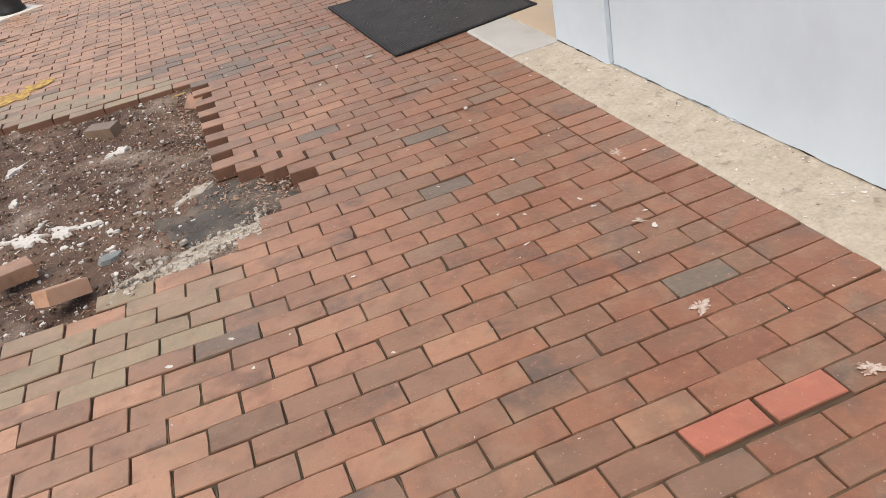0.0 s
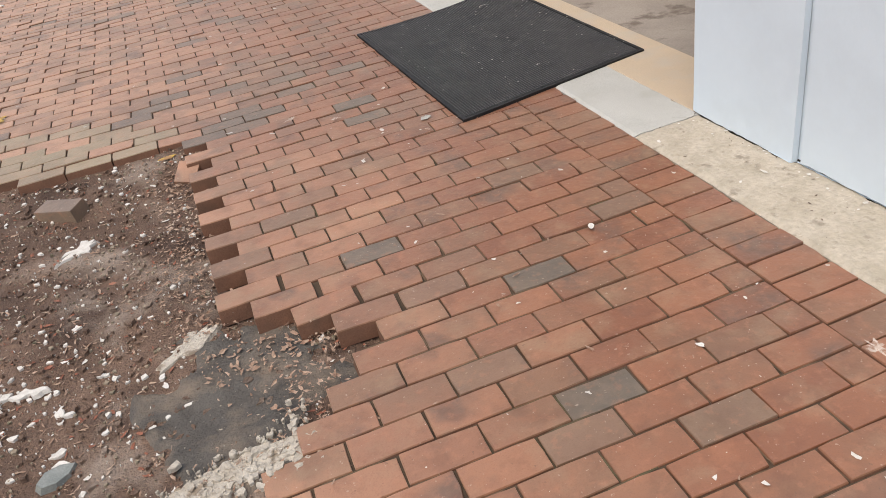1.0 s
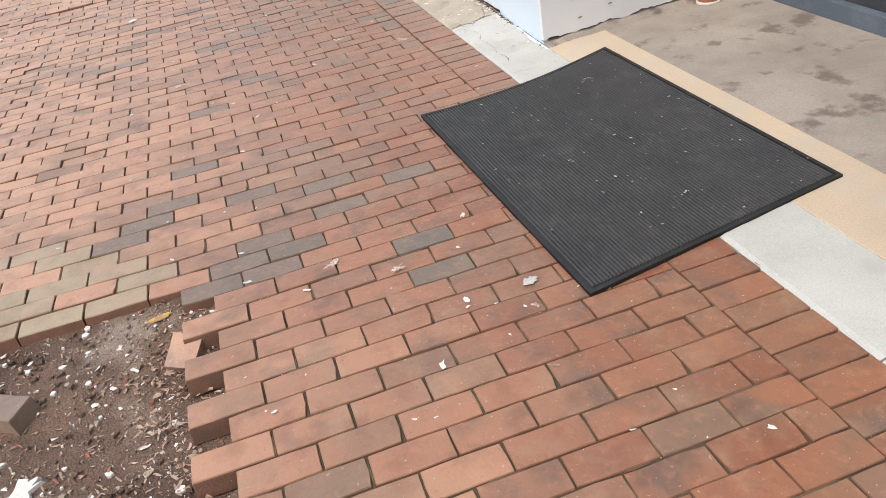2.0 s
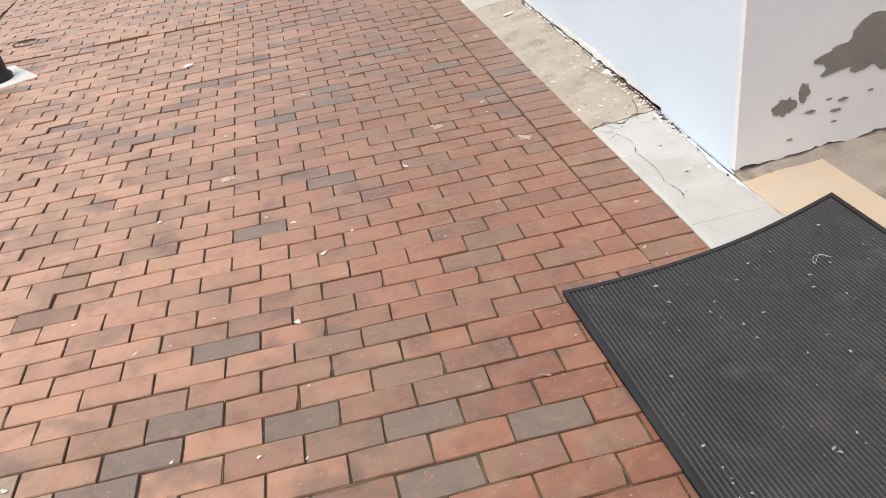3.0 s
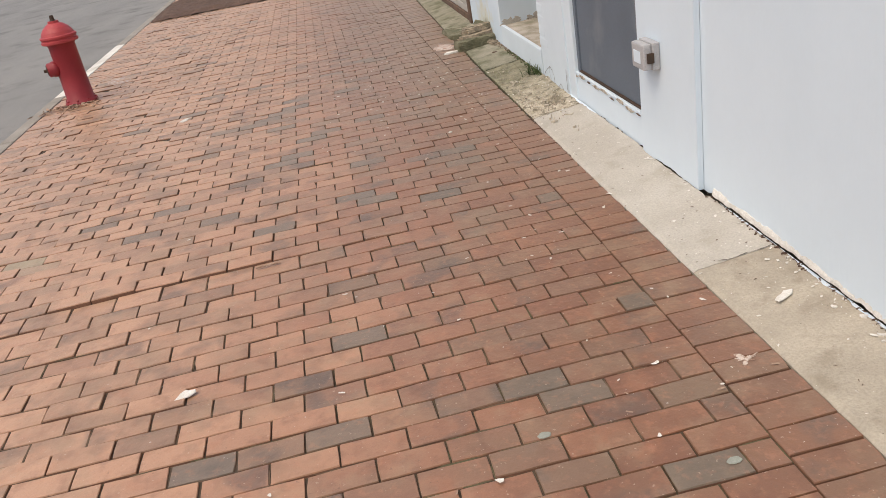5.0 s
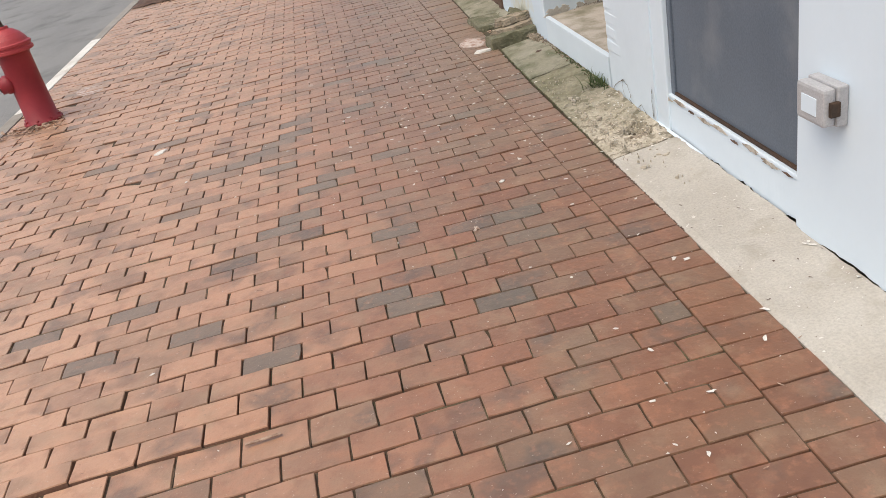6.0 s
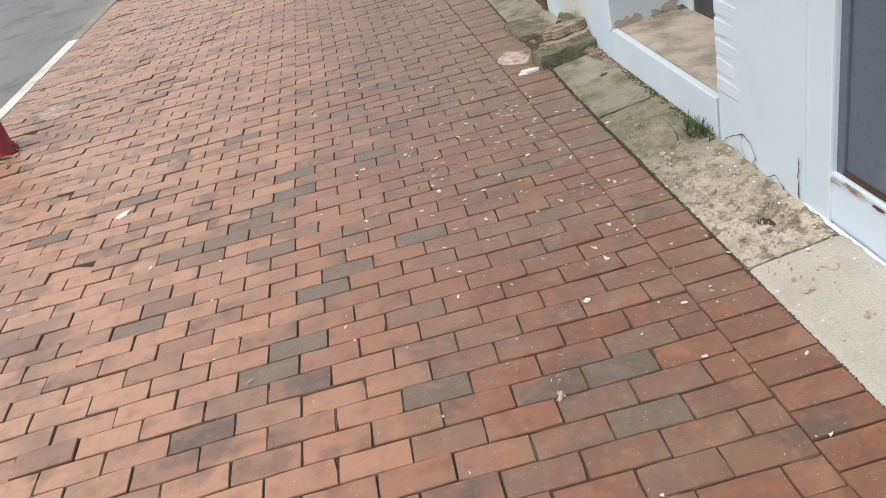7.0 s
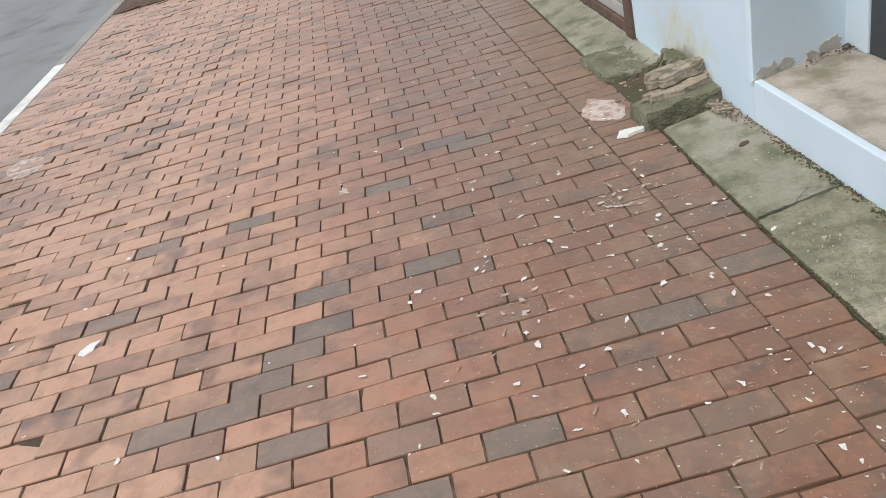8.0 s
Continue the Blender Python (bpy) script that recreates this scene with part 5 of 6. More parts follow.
def split_stone(name, r, sx, sy, layers, m, material, label, seed):
    """A flat stone with a jagged outline, split into uneven beds along its sides."""
    sr = random.Random(seed)
    n = 34
    base = blob_outline(r, n, 1.7 * seed, 0.55, sx, sy)
    verts, faces, z = [], [], 0.0
    for k, thick in enumerate(layers):
        for z_of, pull in ((z, 0.0), (z + 0.8 * thick, 0.01), (z + thick, 0.05)):
            grow = 1.0 - 0.09 * sr.random() * (k > 0) - pull
            verts += [(x * (grow + 0.06 * noise.noise(Vector((x * 40, y * 40, k + seed)))), y * (grow + 0.06 * noise.noise(Vector((y * 40, x * 40, k + seed)))), z_of + 0.006 * noise.noise(Vector((x * 14, y * 14, seed)))) for x, y in base]
        z += thick
    rings = len(verts) // n
    faces += [(j * n + i, j * n + (i + 1) % n, (j + 1) * n + (i + 1) % n, (j + 1) * n + i) for j in range(rings - 1) for i in range(n)]
    top = len(verts)
    last = verts[-n:]
    for scale in (0.7, 0.4, 0.15):
        verts += [(x * scale, y * scale, q + 0.008 * noise.noise(Vector((x * scale * 18, y * scale * 18, 3 * seed)))) for x, y, q in last]
    for j in range(3):
        lo, hi = top - n + j * n, top + j * n
        faces += [(lo + i, lo + (i + 1) % n, hi + (i + 1) % n, hi + i) for i in range(n)]
    faces += [tuple(range(len(verts) - n, len(verts))), tuple(range(n))[::-1]]
    ob = raw(name, verts, faces, material)
    ob.matrix_basis = m
    return tagged(ob, label, "stone", "broken slabs by the wall")


rock("broken_slab", (-0.19, -0.1, -0.08), (0.17, 0.09, 0.085), pose(0.365, 10.07, 0.0, -4, -3, 4), M_SLAB, "mossy broken concrete slab beside a gap in the strip", 0.009, 1, "broken slab")
rock("broken_slab", (-0.19, -0.2, -0.06), (0.14, 0.2, 0.03), pose(0.4, 10.8, 0.0, 1, 2, 3), M_SLAB, "mossy broken concrete slab lying against the white wall", 0.01, 2, "broken slab")
split_stone("flat_stone", 0.105, 1.45, 0.72, (0.012, 0.016), pose(0.39, 10.1, 0.086, 2, -3, 6), M_STONE, "flat brown broken stone stacked on a mossy slab", 3)
split_stone("flat_stone", 0.1, 1.45, 0.75, (0.018, 0.012, 0.012), pose(0.4, 10.16, 0.122, -2, -3, 9), M_STONE, "flat brown broken stone on top of the pile", 4)
split_stone("leaning_stone", 0.075, 1.0, 0.85, (0.03, 0.03, 0.02), pose(0.46, 10.38, 0.07, 24, 8, 30), M_SLAB, "grey broken stone leaning on the pile", 5)
white_bit = part("plaster_piece", slab_of(blob_outline(0.055, 9, 5.5, 0.9, 1.3, 0.6), 0.0, 0.012, 0.1), M_CHIP, None)
white_bit.matrix_basis = pose(0.12, 9.985, 0.004)
tagged(white_bit, "broken white plaster piece lying on the bricks", "plaster piece")

# ---- weeds at the step ----
weed = thing("weed", 0.505, 8.62, 0.02, "small green weed growing at the foot of the step", "weed")
wr = random.Random(3)
for n in range(110):
    a, h, lean = wr.uniform(0, 6.28), wr.uniform(0.03, 0.14), wr.uniform(0.02, 0.08)
    if n % 2 == 0:
        h, lean = wr.uniform(0.03, 0.08), wr.uniform(0.05, 0.14)
    bx, by = min(0.012, wr.gauss(-0.012, 0.026)), wr.gauss(0, 0.045)
    c, s = math.cos(a), math.sin(a)
    vv = []
    for i in range(5):
        u = i / 4
        w = 0.003 * (1 - u) + 0.0003
        p = Vector((bx + lean * c * u * u, by + lean * s * u * u, h * u * (1 - 0.25 * u)))
        vv += [(p.x - s * w, p.y + c * w, p.z), (p.x + s * w, p.y - c * w, p.z)]
    raw("blade", vv, [(2 * i, 2 * i + 1, 2 * i + 3, 2 * i + 2) for i in range(4)], M_GRASS, parent=weed)


# ---- loose bricks in the pit ----
def loose_brick(x, y, z, rx, ry, rz, kind, label, l=0.2, name="loose_brick"):
    me = bpy.data.meshes.new("loose_brick")
    me.from_pydata([(p[0], p[1], p[2] + 0.031) for p in brick_shape(l, 0.098, r3)], [], BRICK_F)
    me.materials.append(BRICK_MATS[kind])
    ob = new("loose_brick", me)
    ob.matrix_basis = pose(x, y, z, rx, ry, rz)
    return tagged(ob, label, "brick", "loose bricks in the pit")


loose_brick(-2.34, -0.52, 0.008, 2, 6, 22, 5, "loose red brick lying in the tree pit", 0.17)
loose_brick(-2.12, -0.84, 0.012, -14, 18, 40, 5, "tilted loose red brick at the edge of the pit", 0.18)
loose_brick(-1.99, 1.07, -0.022, 5, -3, -36, 1, "loose grey-brown brick lying on the soil")
loose_brick(-1.45, 1.1, -0.045, 10, -24, 62, 0, "tilted half brick leaning at the rim of the pit", 0.12)


# ---- debris ----
def scatter(name, label, category, material, count, place, size, seed, flat=0.3, long=1.0, thick=0.0):
    r = random.Random(seed)
    v, f = [], []
    for _ in range(count):
        x, y, z = place(r)
        s, a, n = size(r), r.uniform(0, 6.28), r.choice((5, 6, 7, 8))
        base = len(v)
        for i in range(n):
            q = s * r.uniform(0.35, 1.3)
            px, py = q * long * math.cos(i * 6.283 / n), q * math.sin(i * 6.283 / n)
            v.append((x + px * math.cos(a) - py * math.sin(a), y + px * math.sin(a) + py * math.cos(a), z + 0.002 + flat * s * r.random() + thick))
        f.append(tuple(range(base, base + n)))
        if thick:
            v += [(v[base + i][0], v[base + i][1], z - 0.004) for i in range(n)]
            f += [(base + i, base + n + i, base + n + (i + 1) % n, base + (i + 1) % n) for i in range(n)]
    return tagged(raw(name, v, f, material), label, category, kind="stuff")


def in_pit(r):
    x, y = r.choice(lost)
    x, y = x + r.uniform(-0.1, 0.1), y + r.uniform(-0.05, 0.05)
    return x, y, soil_level(x, y)


def rim_of_pit(r):
    t = r.random()
    x, y = (r.gauss(-1.52, 0.07), r.uniform(-0.15, 1.35)) if t < 0.55 else (r.uniform(-1.55, -1.12), r.gauss(-0.35, 0.07)) if t < 0.75 else (r.gauss(-1.27, 0.07), r.uniform(-0.95, -0.5))
    return x, y, max(soil_level(x, y), -0.05 if t < 0.75 else -0.03)


def on_bricks(r):
    t = r.random()
    if t < 0.3:
        x, y = r.gauss(-0.35, 0.45), r.gauss(9.1, 0.8)
    elif t < 0.8:
        x, y = r.uniform(-2.6, 0.2), r.uniform(-2.6, 11.5)
    else:
        x, y = r.uniform(-0.3, 0.4), r.uniform(-2.5, 9)
    if inside(x, y, PIT) or x > 0.45:
        x = r.uniform(-0.9, 0)
    return x, y, 0.012 * noise.noise(Vector((x * 0.5, y * 0.4, 7))) + 0.003


scatter("pit_grit", "pale grit and pebbles in the soil", "grit", M_STONE, 1500, in_pit, lambda r: 0.002 + 0.008 * r.random() ** 3, 31, thick=0.003)
scatter("pit_chips", "white chips strewn over the soil", "chips", M_CHIP, 800, in_pit, lambda r: 0.002 + 0.012 * r.random() ** 4, 32, thick=0.003)
scatter("leaf_litter", "dry brown leaf litter in the pit", "leaf litter", M_LITTER, 4200, in_pit, lambda r: 0.0008 + 0.0034 * r.random() ** 2, 33, 1.6, 4.5)
scatter("rim_litter", "dry leaf litter gathered along the broken brick rim", "leaf litter", M_LITTER, 1500, rim_of_pit, lambda r: 0.001 + 0.006 * r.random() ** 2, 34, 1.6, 2.4)
scatter("brick_chips", "small white chips strewn over the bricks", "chips", M_CHIP, 1900, on_bricks, lambda r: 0.0011 + 0.0095 * r.random() ** 8, 35, 0.05, 1.9)
scatter("brick_litter", "tiny twigs and dry bits on the bricks", "litter", M_LITTER, 220, on_bricks, lambda r: r.uniform(0.002, 0.005), 36, 0.2, 4.0)
scatter("rubble", "loose concrete rubble on the crumbling strip", "rubble", M_ROUGH, 170, lambda r: (r.uniform(0.26, 0.5), min(r.gauss(8.0, 0.35), 9.0), 0.022), lambda r: 0.002 + 0.011 * r.random() ** 4, 40, 0.3, 1.3, 0.004)
scatter("moss_edge", "dark moss along the edge of the concrete strip", "moss", M_GRASS, 260, lambda r: (lambda y: (strip_edge(y) - 0.006 + r.gauss(0, 0.004), y, -0.009))(r.uniform(7.6, 10.0)), lambda r: r.uniform(0.002, 0.005), 41, 0.6, 1.5)
scatter("step_litter", "dry litter gathered along the foot of the step", "leaf litter", M_LITTER, 110, lambda r: (r.gauss(0.505, 0.012), 10.0 - 1.5 * r.random() ** 1.8, 0.036), lambda r: r.uniform(0.001, 0.005), 42, 0.5, 2.0)
scatter("mat_chips", "white chips and lint strewn on the rubber mat", "chips", M_LINT, 300, lambda r: (r.uniform(-0.25, 0.7), r.uniform(0.8, 2.3), 0.024), lambda r: 0.0009 + 0.0048 * r.random() ** 4, 39, 0.1, 1.6)
scatter("gap_litter", "dry leaves in the gap of the broken strip", "leaf litter", M_LITTER, 520, lambda r: (r.uniform(0.19, 0.5), r.uniform(10.12, 10.62), -0.046 + 0.03 * r.random()), lambda r: 0.003 + 0.012 * r.random() ** 2, 37, 1.2, 1.8)
scatter("hydrant_straw", "dry straw at the foot of the hydrant", "straw", M_LITTER, 90, lambda r: (r.gauss(-3.45, 0.12), r.gauss(11.02, 0.07), 0.004), lambda r: r.uniform(0.006, 0.012), 38, 2.0, 5.0)


scatter("joint_moss", "moss and dirt in the joint beside the concrete strip", "moss", M_MULCH, 2600, lambda r: (lambda y: (strip_edge(y) - 0.005 + r.gauss(0, 0.005), y, -0.004))(r.uniform(6.9, 9.95)), lambda r: r.uniform(0.0015, 0.004), 43, 0.5, 1.8)
scatter("joint_moss", "green moss in the joint beside the concrete strip", "moss", M_GRASS, 1100, lambda r: (lambda y: (strip_edge(y) - 0.005 + r.gauss(0, 0.006), y, -0.002))(r.uniform(7.7, 9.95)), lambda r: r.uniform(0.0012, 0.003), 44, 0.5, 1.5)
scatter("hole_litter", "dark litter in the broken hole of the strip", "litter", M_MULCH, 90, lambda r: (r.gauss(0.42, 0.025), r.gauss(7.87, 0.035), -0.02), lambda r: r.uniform(0.003, 0.009), 45, 0.6, 2.0)
scatter("strip_pebbles", "stones and grit on the crumbling strip", "grit", M_ROUGH, 420, lambda r: (lambda y: (r.uniform(strip_edge(y) + 0.02, 0.52), y, 0.004 + 0.02 * r.random()))(r.choice([r.gauss(8.05, 0.25), r.uniform(7.7, 9.0)])), lambda r: 0.0012 + 0.007 * r.random() ** 4, 46, 0.3, 1.3, 0.003)
scatter("foot_rubble", "small stones gathered between step and broken slabs", "rubble", M_STONE, 170, lambda r: (r.gauss(0.49, 0.022), r.gauss(9.93, 0.08), 0.034 + 0.01 * r.random()), lambda r: 0.002 + 0.009 * r.random() ** 2, 47, 0.4, 1.3, 0.006)
scatter("corner_litter", "brown leaves blown into the corner of the step", "leaf litter", M_MULCH, 90, lambda r: (lambda u: (0.56 + 0.4 * u + r.gauss(0, 0.012), 9.69 + 0.09 * u - abs(r.gauss(0, 0.02)), 0.203 + 0.012 * r.random()))(1 - r.random() ** 2.2 * 0.6), lambda r: 0.0015 + 0.006 * r.random() ** 2, 48, 0.8, 1.8)
scatter("pit_rubble", "white plaster crumbs strewn over the soil", "plaster crumbs", M_CHIP, 190, lambda r: (lambda x, y: (x, y, soil_level(x, y)))(*r.choice([(r.gauss(-2.0, 0.14), r.gauss(-0.35, 0.16)), (r.gauss(-2.3, 0.12), r.gauss(-0.05, 0.07)), (r.uniform(-2.6, -1.6), r.uniform(-0.6, 1.2))])), lambda r: 0.002 + 0.016 * r.random() ** 4, 49, 0.3, 1.3, 0.004)
scatter("paint_chips", "pale paint crumbs smeared over the bricks", "paint chips", M_PALEMARK, 120, lambda r: (r.gauss(-0.13, 0.08), r.gauss(9.47, 0.06), 0.004) if r.random() < 0.65 else (r.gauss(-0.59, 0.09), r.gauss(9.0, 0.05), 0.004), lambda r: 0.0015 + 0.009 * r.random() ** 3, 50, 0.02, 2.0)
scatter("edging_chips", "pale chips along the edging bricks", "chips", M_CHIP, 110, lambda r: (r.uniform(-0.12, 0.2), r.uniform(7.2, 9.7), 0.004), lambda r: 0.002 + 0.009 * r.random() ** 5, 51, 0.1, 1.6)
rock("rubble_stone", (-0.035, -0.03, -0.02), (0.035, 0.03, 0.02), pose(0.4, 7.8, 0.0, 8, 5, 20), M_STONE, "brown stone in the broken hole of the strip", 0.012, 8)


def on_strip(x, y):
    return x, y, strip_top((x - 0.205) / (wall_front(y) - 0.208), y) + 0.0005


scatter("foot_flakes", "broken paint and plaster flakes at the cracked wall foot", "paint flakes", M_CHIP, 150, lambda r: (lambda y: on_strip(wall_front(y) - 0.012 - abs(r.gauss(0, 0.02)), y))(r.choice([r.gauss(3.55, 0.28), r.uniform(3.2, 5.6)])), lambda r: 0.0012 + 0.007 * r.random() ** 3, 52, 0.3, 1.8, 0.001)
scatter("foot_dirt", "dark dirt and rubble in the gap under the wall", "dirt", M_MULCH, 420, lambda r: (lambda y: on_strip(wall_front(y) - 0.002 - abs(r.gauss(0, 0.007)), y))(r.choice([r.gauss(3.5, 0.3), r.uniform(3.2, 6.0)])), lambda r: 0.0012 + 0.0035 * r.random() ** 2, 53, 0.5, 2.4, 0.0006)


scatter("pit_clods", "dark crumbled soil clods in the pit", "soil clods", M_SOIL, 1300, in_pit, lambda r: 0.003 + 0.012 * r.random() ** 3, 54, 0.5, 1.3, 0.005)
scatter("mortar_crumbs", "crumbled mortar and grit along the pit rim", "mortar crumbs", M_MORTAR, 420, lambda r: (lambda x: (x, -0.8 - 0.25 * (-1.4 - x) + r.gauss(0, 0.05), -0.014))(r.uniform(-1.95, -1.3)), lambda r: 0.002 + 0.012 * r.random() ** 3, 55, 0.5, 1.3, 0.006)
scatter("rim_twigs", "dry twigs and leaf bits on the crumbled mortar", "leaf litter", M_LITTER, 260, lambda r: (lambda x: (x, -0.8 - 0.25 * (-1.4 - x) + r.gauss(0, 0.06), -0.012))(r.uniform(-1.95, -1.25)), lambda r: r.uniform(0.001, 0.004), 56, 1.0, 4.0)


scatter("riser_dirt", "mossy dirt along the foot of the white riser", "dirt", M_MULCH, 420, lambda r: (0.526 - abs(r.gauss(0, 0.013)), r.uniform(8.6, 9.95), 0.036), lambda r: 0.001 + 0.003 * r.random() ** 2, 57, 0.5, 1.9, 0.0006)
scatter("riser_moss", "green moss along the foot of the white riser", "moss", M_GRASS, 260, lambda r: (0.524 - abs(r.gauss(0, 0.015)), r.uniform(8.5, 9.5), 0.0375), lambda r: 0.0012 + 0.003 * r.random() ** 2, 58, 0.6, 1.7, 0.0006)

scatter("strip_chips", "white paint spots and chips over the concrete strip", "chips", M_CHIP, 520, lambda r: (lambda y, u: (0.22 + 0.28 * u, y, strip_top(u, y) + 0.001))(r.choice([r.uniform(3.2, 7.7), r.gauss(3.7, 0.4), r.uniform(-3, 0.1)]), 1 - r.random() ** 1.6), lambda r: 0.001 + 0.007 * r.random() ** 6, 60, 0.05, 1.9)
scatter("strip_grit", "brown grit and twigs over the concrete strip", "grit", M_MULCH, 420, lambda r: (lambda y, u: (0.22 + 0.28 * u, y, strip_top(u, y) + 0.001))(r.choice([r.uniform(2.6, 7.7), r.gauss(3.4, 0.3), r.uniform(-3, 0.1)]), 1 - r.random() ** 1.3), lambda r: 0.0007 + 0.003 * r.random() ** 3, 62, 0.2, 2.6)

# dust and moss that fill stretches of the brick joints
jr = random.Random(61)
jv, jf = [], []


def fill_run(x0, y0, x1, y1, wide):
    d = Vector((x1 - x0, y1 - y0, 0))
    n = max(2, int(d.length / 0.02))
    side = Vector((-d.y, d.x, 0)).normalized()
    base = len(jv)
    for i in range(n + 1):
        p = Vector((x0, y0, 0)) + d * (i / n)
        h = wide * jr.uniform(0.55, 1.1) * (0.3 if i in (0, n) else 1.0)
        z = 0.012 * noise.noise(Vector((p.x * 0.5, p.y * 0.4, 7))) - 0.0042 + jr.uniform(-0.0012, 0.0012)
        jv.extend([(p.x + side.x * h, p.y + side.y * h, z), (p.x - side.x * h, p.y - side.y * h, z)])
        if i:
            jf.append((base + 2 * i - 2, base + 2 * i - 1, base + 2 * i + 1, base + 2 * i))


for x, y, l, w, dz, tx, ty, rot, kind in bricks:
    if -3.2 < x < 0 and -3 < y < 12:
        if jr.random() < 0.55:
            s = jr.uniform(0.3, 1.0) * l
            o = jr.uniform(-0.5, 0.5) * (l - s)
            fill_run(x + o - s / 2, y + w / 2 + 0.002, x + o + s / 2, y + w / 2 + 0.002, 0.0042)
        if jr.random() < (0.5 if x > -0.9 else 0.2):
            fill_run(x + l / 2 + 0.0013, y - 0.5 * w, x + l / 2 + 0.0013, y + jr.uniform(0.0, 0.5) * w, 0.0032)
tagged(raw("joint_dust", jv, jf, M_FILL), "brown dust and moss lying in the brick joints", "joint dust", kind="stuff")


def splash(x, y, r, seed, sx=1.0, sy=1.0, material=None, label="pale bird dropping smeared on the bricks", category="splash", z=0.0035, h=0.002, name="splash"):
    """A thin ragged smear, or one lump where a material is given."""
    if material:
        rim = blob_outline(r * 0.75, 22, seed, 0.7, sx, sy)
    else:
        rim = []
        for i in range(64):
            a = 2 * math.pi * i / 64
            c, q = math.cos(a), math.sin(a)
            d = r * max(0.12, 0.75 + 0.9 * noise.noise(Vector((1.6 * c + seed, 1.6 * q, seed))) + 0.55 * noise.noise(Vector((5 * c, 5 * q + seed, 2.0))) + 0.3 * noise.noise(Vector((13 * c + seed, 13 * q, 5.0))))
            rim.append((1.35 * d * c, 0.8 * d * q))
    bm = slab_of(rim, 0.0, h * 0.5 if material else 0.0006, 0.12 if material else 0.04)
    ob = part(name, bm, material or M_DROP, None)
    ob.matrix_basis = pose(x, y, 0.012 * noise.noise(Vector((x * 0.5, y * 0.4, 7))) + z, 0, 0, 37 * seed)
    return tagged(ob, label, category, "splashes on the bricks")


for n, (x, y, r) in enumerate([(-0.296, -2.231, 0.03), (0.03, -1.242, 0.028), (-0.18, -1.732, 0.018), (-0.122, -2.654, 0.028), (-0.93, 1.27, 0.022), (-0.74, 1.12, 0.02), (-0.4, 3.718, 0.034), (-0.071, 3.417, 0.032),
                                (-1.349, 3.621, 0.03), (0.105, 4.921, 0.034), (-0.504, 7.343, 0.018), (-1.143, 10.246, 0.03), (-0.43, 0.72, 0.012), (-1.42, 4.0, 0.012)]):
    splash(x, y, r, n + 1.3, 1.2, 0.8)
splash(-0.399, 0.837, 0.03, 20.0, 1.1, 0.8, M_NEWCON, "flat pale grey lump stuck to the bricks", "lump", h=0.003, name="lump")
for n, (x, y, r, s) in enumerate([(-1.93, 0.72, 0.1, 1.4), (-2.49, 0.95, 0.1, 2.0), (-2.45, 0.45, 0.06, 1.1), (-2.2, -0.1, 0.1, 2.0), (-2.36, -0.07, 0.13, 1.8), (-2.06, -0.12, 0.06, 1.3), (-1.615, -0.435, 0.035, 1.2), (-1.57, -0.16, 0.13, 1.0)]):
    ob = part("plaster_piece", slab_of(blob_outline(r * 0.8, 26, 7.7 * n + 1, 1.3, 1.0, 0.45), -0.012, 0.003, 0.1), M_CHIP if n < 7 else M_MORTAR, None)
    ob.matrix_basis = pose(x, y, soil_level(x, y) + 0.008, 3, 2, 40 + 25 * n)
    tagged(ob, "white broken plaster piece lying on the soil", "plaster piece", "plaster pieces in the pit")
bit = part("glass_piece", slab_of(blob_outline(0.05, 7, 3.0, 0.5, 1.2, 0.6), 0.0, 0.02, 0.15), M_GLASSBIT, None)
bit.matrix_basis = pose(-1.967, -0.546, soil_level(-1.967, -0.546), 6, 5, 30)
tagged(bit, "dirty broken glass piece on the soil", "glass piece")
for n, (x, y, r) in enumerate([(-2.6, 2.32, 0.14), (-2.44, 2.45, 0.11), (-2.76, 2.22, 0.12)]):
    ob = part("paint_mark", slab_of(blob_outline(r, 30, 3.1 * n + 2, 0.9, 1.1, 0.9), 0.0, 0.0012, 0.05), M_YELLOW, None)
    ob.matrix_basis = pose(x, y, 0.012 * noise.noise(Vector((x * 0.5, y * 0.4, 7))) + 0.004, 0, 0, 35)
    tagged(ob, "faded yellow paint sprayed across the bricks", "paint mark", "yellow paint marks")
for n, (x, y, r) in enumerate([(0.1, 10.3, 0.12), (-3.15, 11.95, 0.16)]):
    ob = part("paint_mark", slab_of(blob_outline(r, 60, 5.3 * n + 4, 0.35, 0.75, 1.2), 0.0, 0.0004, 0.03), M_PALEMARK, None)
    ob.matrix_basis = pose(x, y, 0.012 * noise.noise(Vector((x * 0.5, y * 0.4, 7))) + 0.0025, 0, 0, 20 * n)
    tagged(ob, "pale worn paint smeared across the bricks", "paint mark", "pale paint marks")
tv = [(0.43 + 0.03 * math.cos(a) + 0.016 * a / 6, 2.1 + 0.018 * math.sin(1.7 * a), 0.026) for a in (0.25 * i for i in range(24))]
thread_bm = bmesh.new()
for p, q in zip(tv, tv[1:]):
    p, q = Vector(p), Vector(q)
    bmesh.ops.create_cone(thread_bm, segments=5, radius1=0.0006, radius2=0.0006, depth=(q - p).length * 1.15, matrix=Matrix.Translation((p + q) / 2) @ (q - p).to_track_quat("Z", "Y").to_matrix().to_4x4())
tagged(part("thread", thread_bm, M_CHIP, None), "curled white thread lying on the rubber mat", "thread")
leaf = part("flat_bit", slab_of(blob_outline(0.03, 12, 6.0, 0.5, 1.6, 0.5), 0.0, 0.003, 0.1), M_CHIP, None)
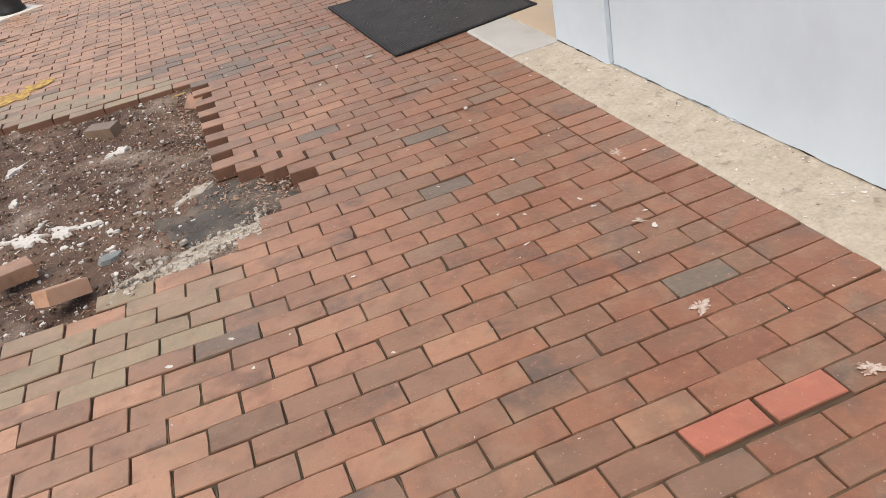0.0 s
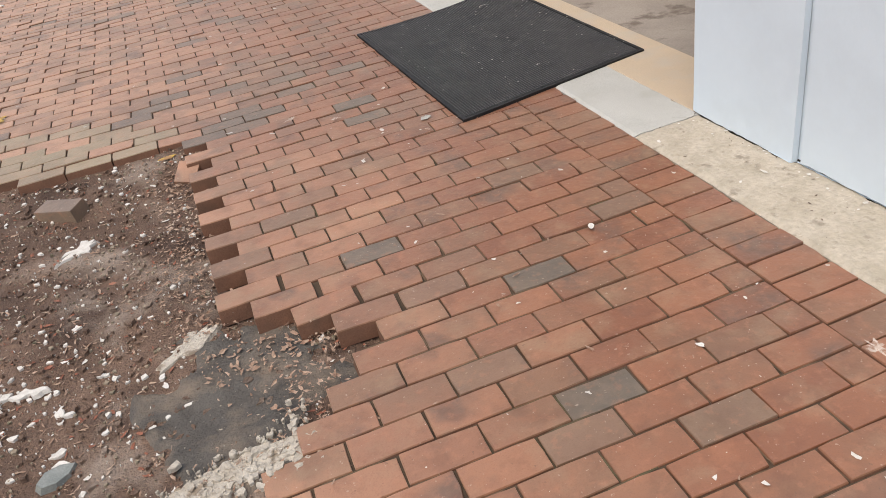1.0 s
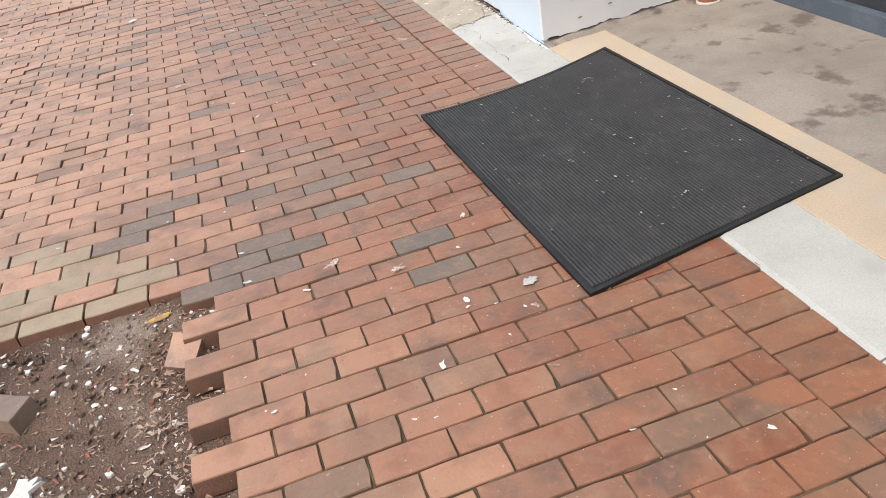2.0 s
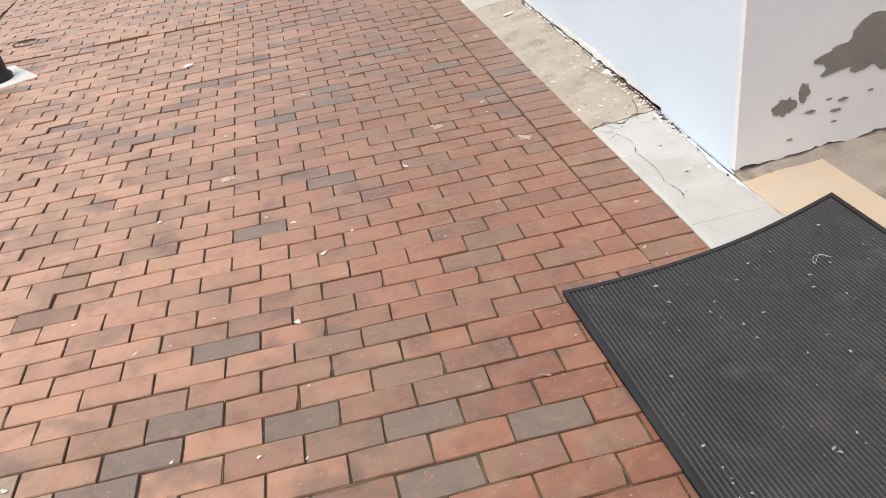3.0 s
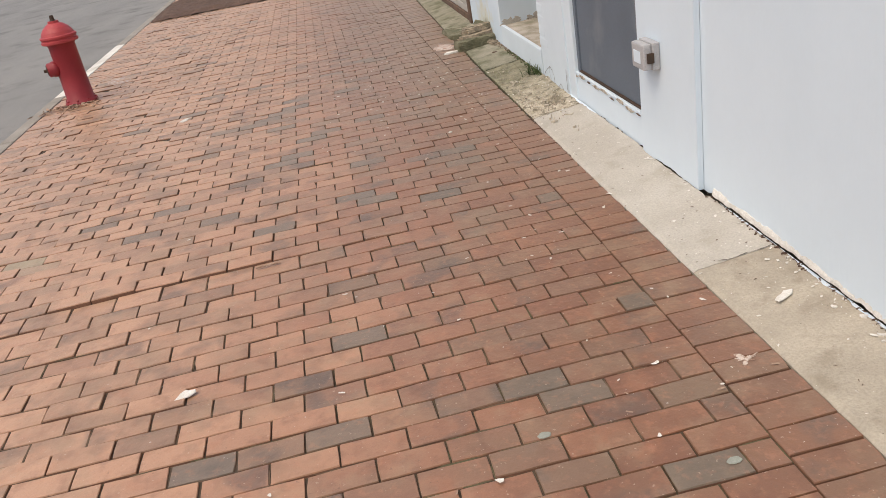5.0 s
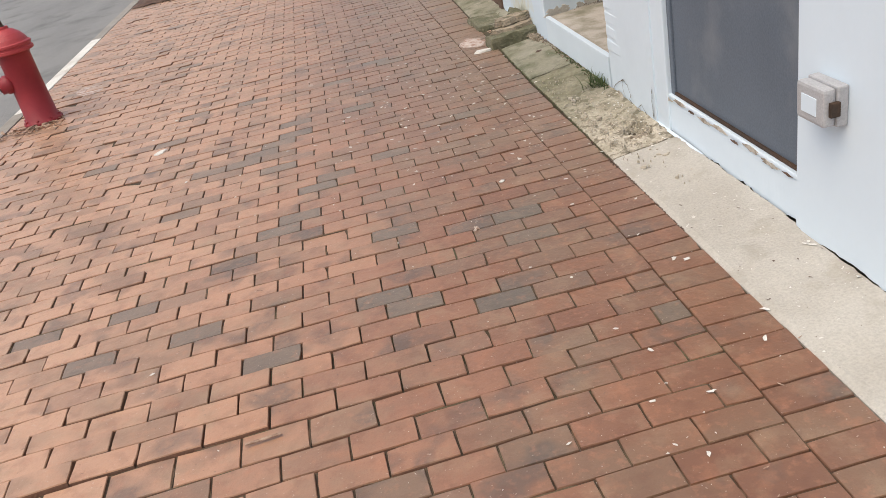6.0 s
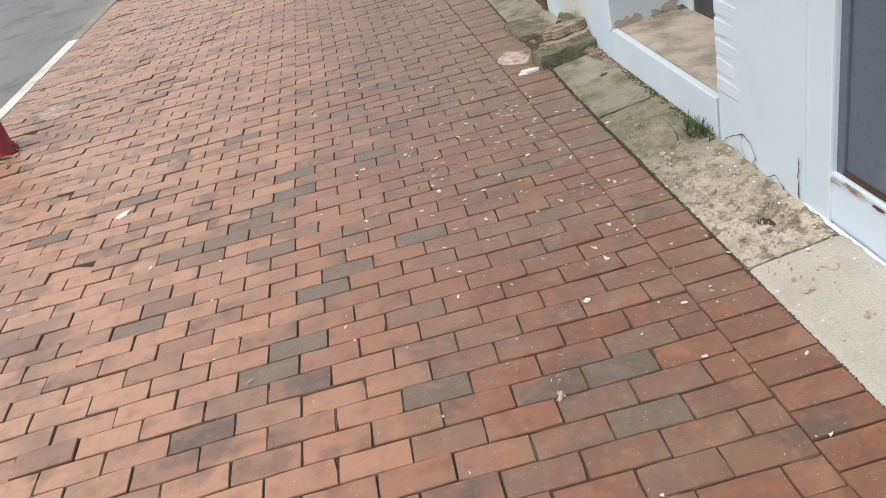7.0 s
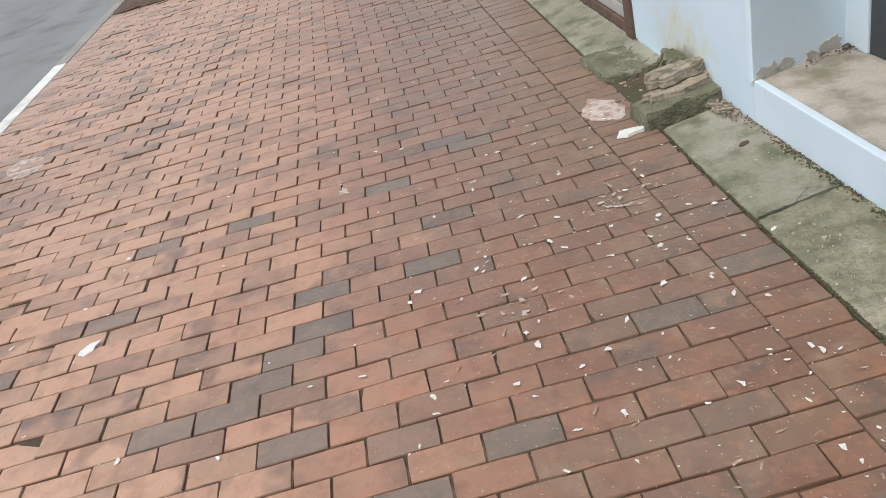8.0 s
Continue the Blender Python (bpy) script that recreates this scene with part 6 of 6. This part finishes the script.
leaf.matrix_basis = pose(0.367, 5.16, 0.03, 4, 0, 30)
tagged(leaf, "pale dry leaf on the concrete strip", "leaf")
yellow = part("yellow_leaf", slab_of(blob_outline(0.03, 16, 3.4, 0.6, 1.5, 0.4), 0.0, 0.003, 0.1), M_YELLOW, None)
yellow.matrix_basis = pose(-1.52, 1.31, soil_level(-1.52, 1.31) + 0.012, 6, 4, 20)
tagged(yellow, "curled yellow leaf lying in the tree pit", "leaf")
scatter("pit_bark", "dark red-brown bark and leaf bits over the soil", "leaf litter", M_CLAYPIPE, 1500, in_pit, lambda r: 0.001 + 0.006 * r.random() ** 3, 71, 1.0, 2.6)
scatter("pit_shards", "white plaster shards strewn over the soil", "plaster crumbs", M_CHIP, 700, in_pit, lambda r: 0.0012 + 0.009 * r.random() ** 4, 72, 0.5, 2.0)

# ---- small things lying about ----
for n, (x, y, r, turn) in enumerate([(-1.638, 5.456, 0.03, 20), (-2.157, 9.522, 0.034, 35), (-0.3, 7.73, 0.014, 10)]):
    scrap = part("paper_scrap", slab_of(blob_outline(r, 9, 4.4 * n + 2, 0.8, 1.25, 0.7), 0.0, 0.0035, 0.06), M_CHIP, None)
    scrap.matrix_basis = pose(x, y, 0.012 * noise.noise(Vector((x * 0.5, y * 0.4, 7))) + 0.005, 5, -4, turn)
    tagged(scrap, "crumpled white paper scrap lying on the bricks", "paper scrap", "paper scraps on the bricks")
for x, y in ((-0.554, 4.813), (-0.131, 4.543)):
    gum = part("gum_spot", slab_of(blob_outline(0.016, 18, 3 + x, 0.25, 1.25, 0.85), 0.0, 0.002, 0.12), M_GUM, None)
    gum.matrix_basis = pose(x, y, 0.012 * noise.noise(Vector((x * 0.5, y * 0.4, 7))) + 0.0035)
    tagged(gum, "flat grey-green gum spot stuck to the bricks", "gum spot", "gum spots on the bricks")
splinter = part("wood_splinter", box((-0.055, -0.005, 0.0), (0.055, 0.004, 0.006), 0.0012, 0.002, seed=5), M_LITTER, None)
splinter.matrix_basis = pose(-1.38, 6.353, 0.011, 0, 2, 6)
tagged(splinter, "pale wood splinter lying along a brick joint", "splinter")
# small dark oval in the slab, added as a flat dark piece
dark_oval = part("flat_bit", slab_of(blob_outline(0.02, 14, 8.2, 0.4, 1.4, 0.7), 0.0, 0.004, 0.2), M_MULCH, None)
dark_oval.matrix_basis = pose(0.419, 9.58, 0.026, 5, 0, 15)
tagged(dark_oval, "small dark oval on the mossy concrete", "leaf")
# flaked paint along the edge of the door sill
for n in range(9):
    part("bare_patch", slab_of(blob_outline(0.012 + 0.012 * abs(math.sin(2.1 * n)), 22, 5.9 * n + 2, 0.9, 2.4, 0.45), 0.0, 0.0015, 0.08, pose(-0.0148, 0.08 + 0.125 * n, 0.196 + 0.008 * math.sin(3.7 * n), 90, 0, -90)), M_RUST if n % 3 == 0 else M_MORTAR, door, "bare patch where paint has flaked off the sill")
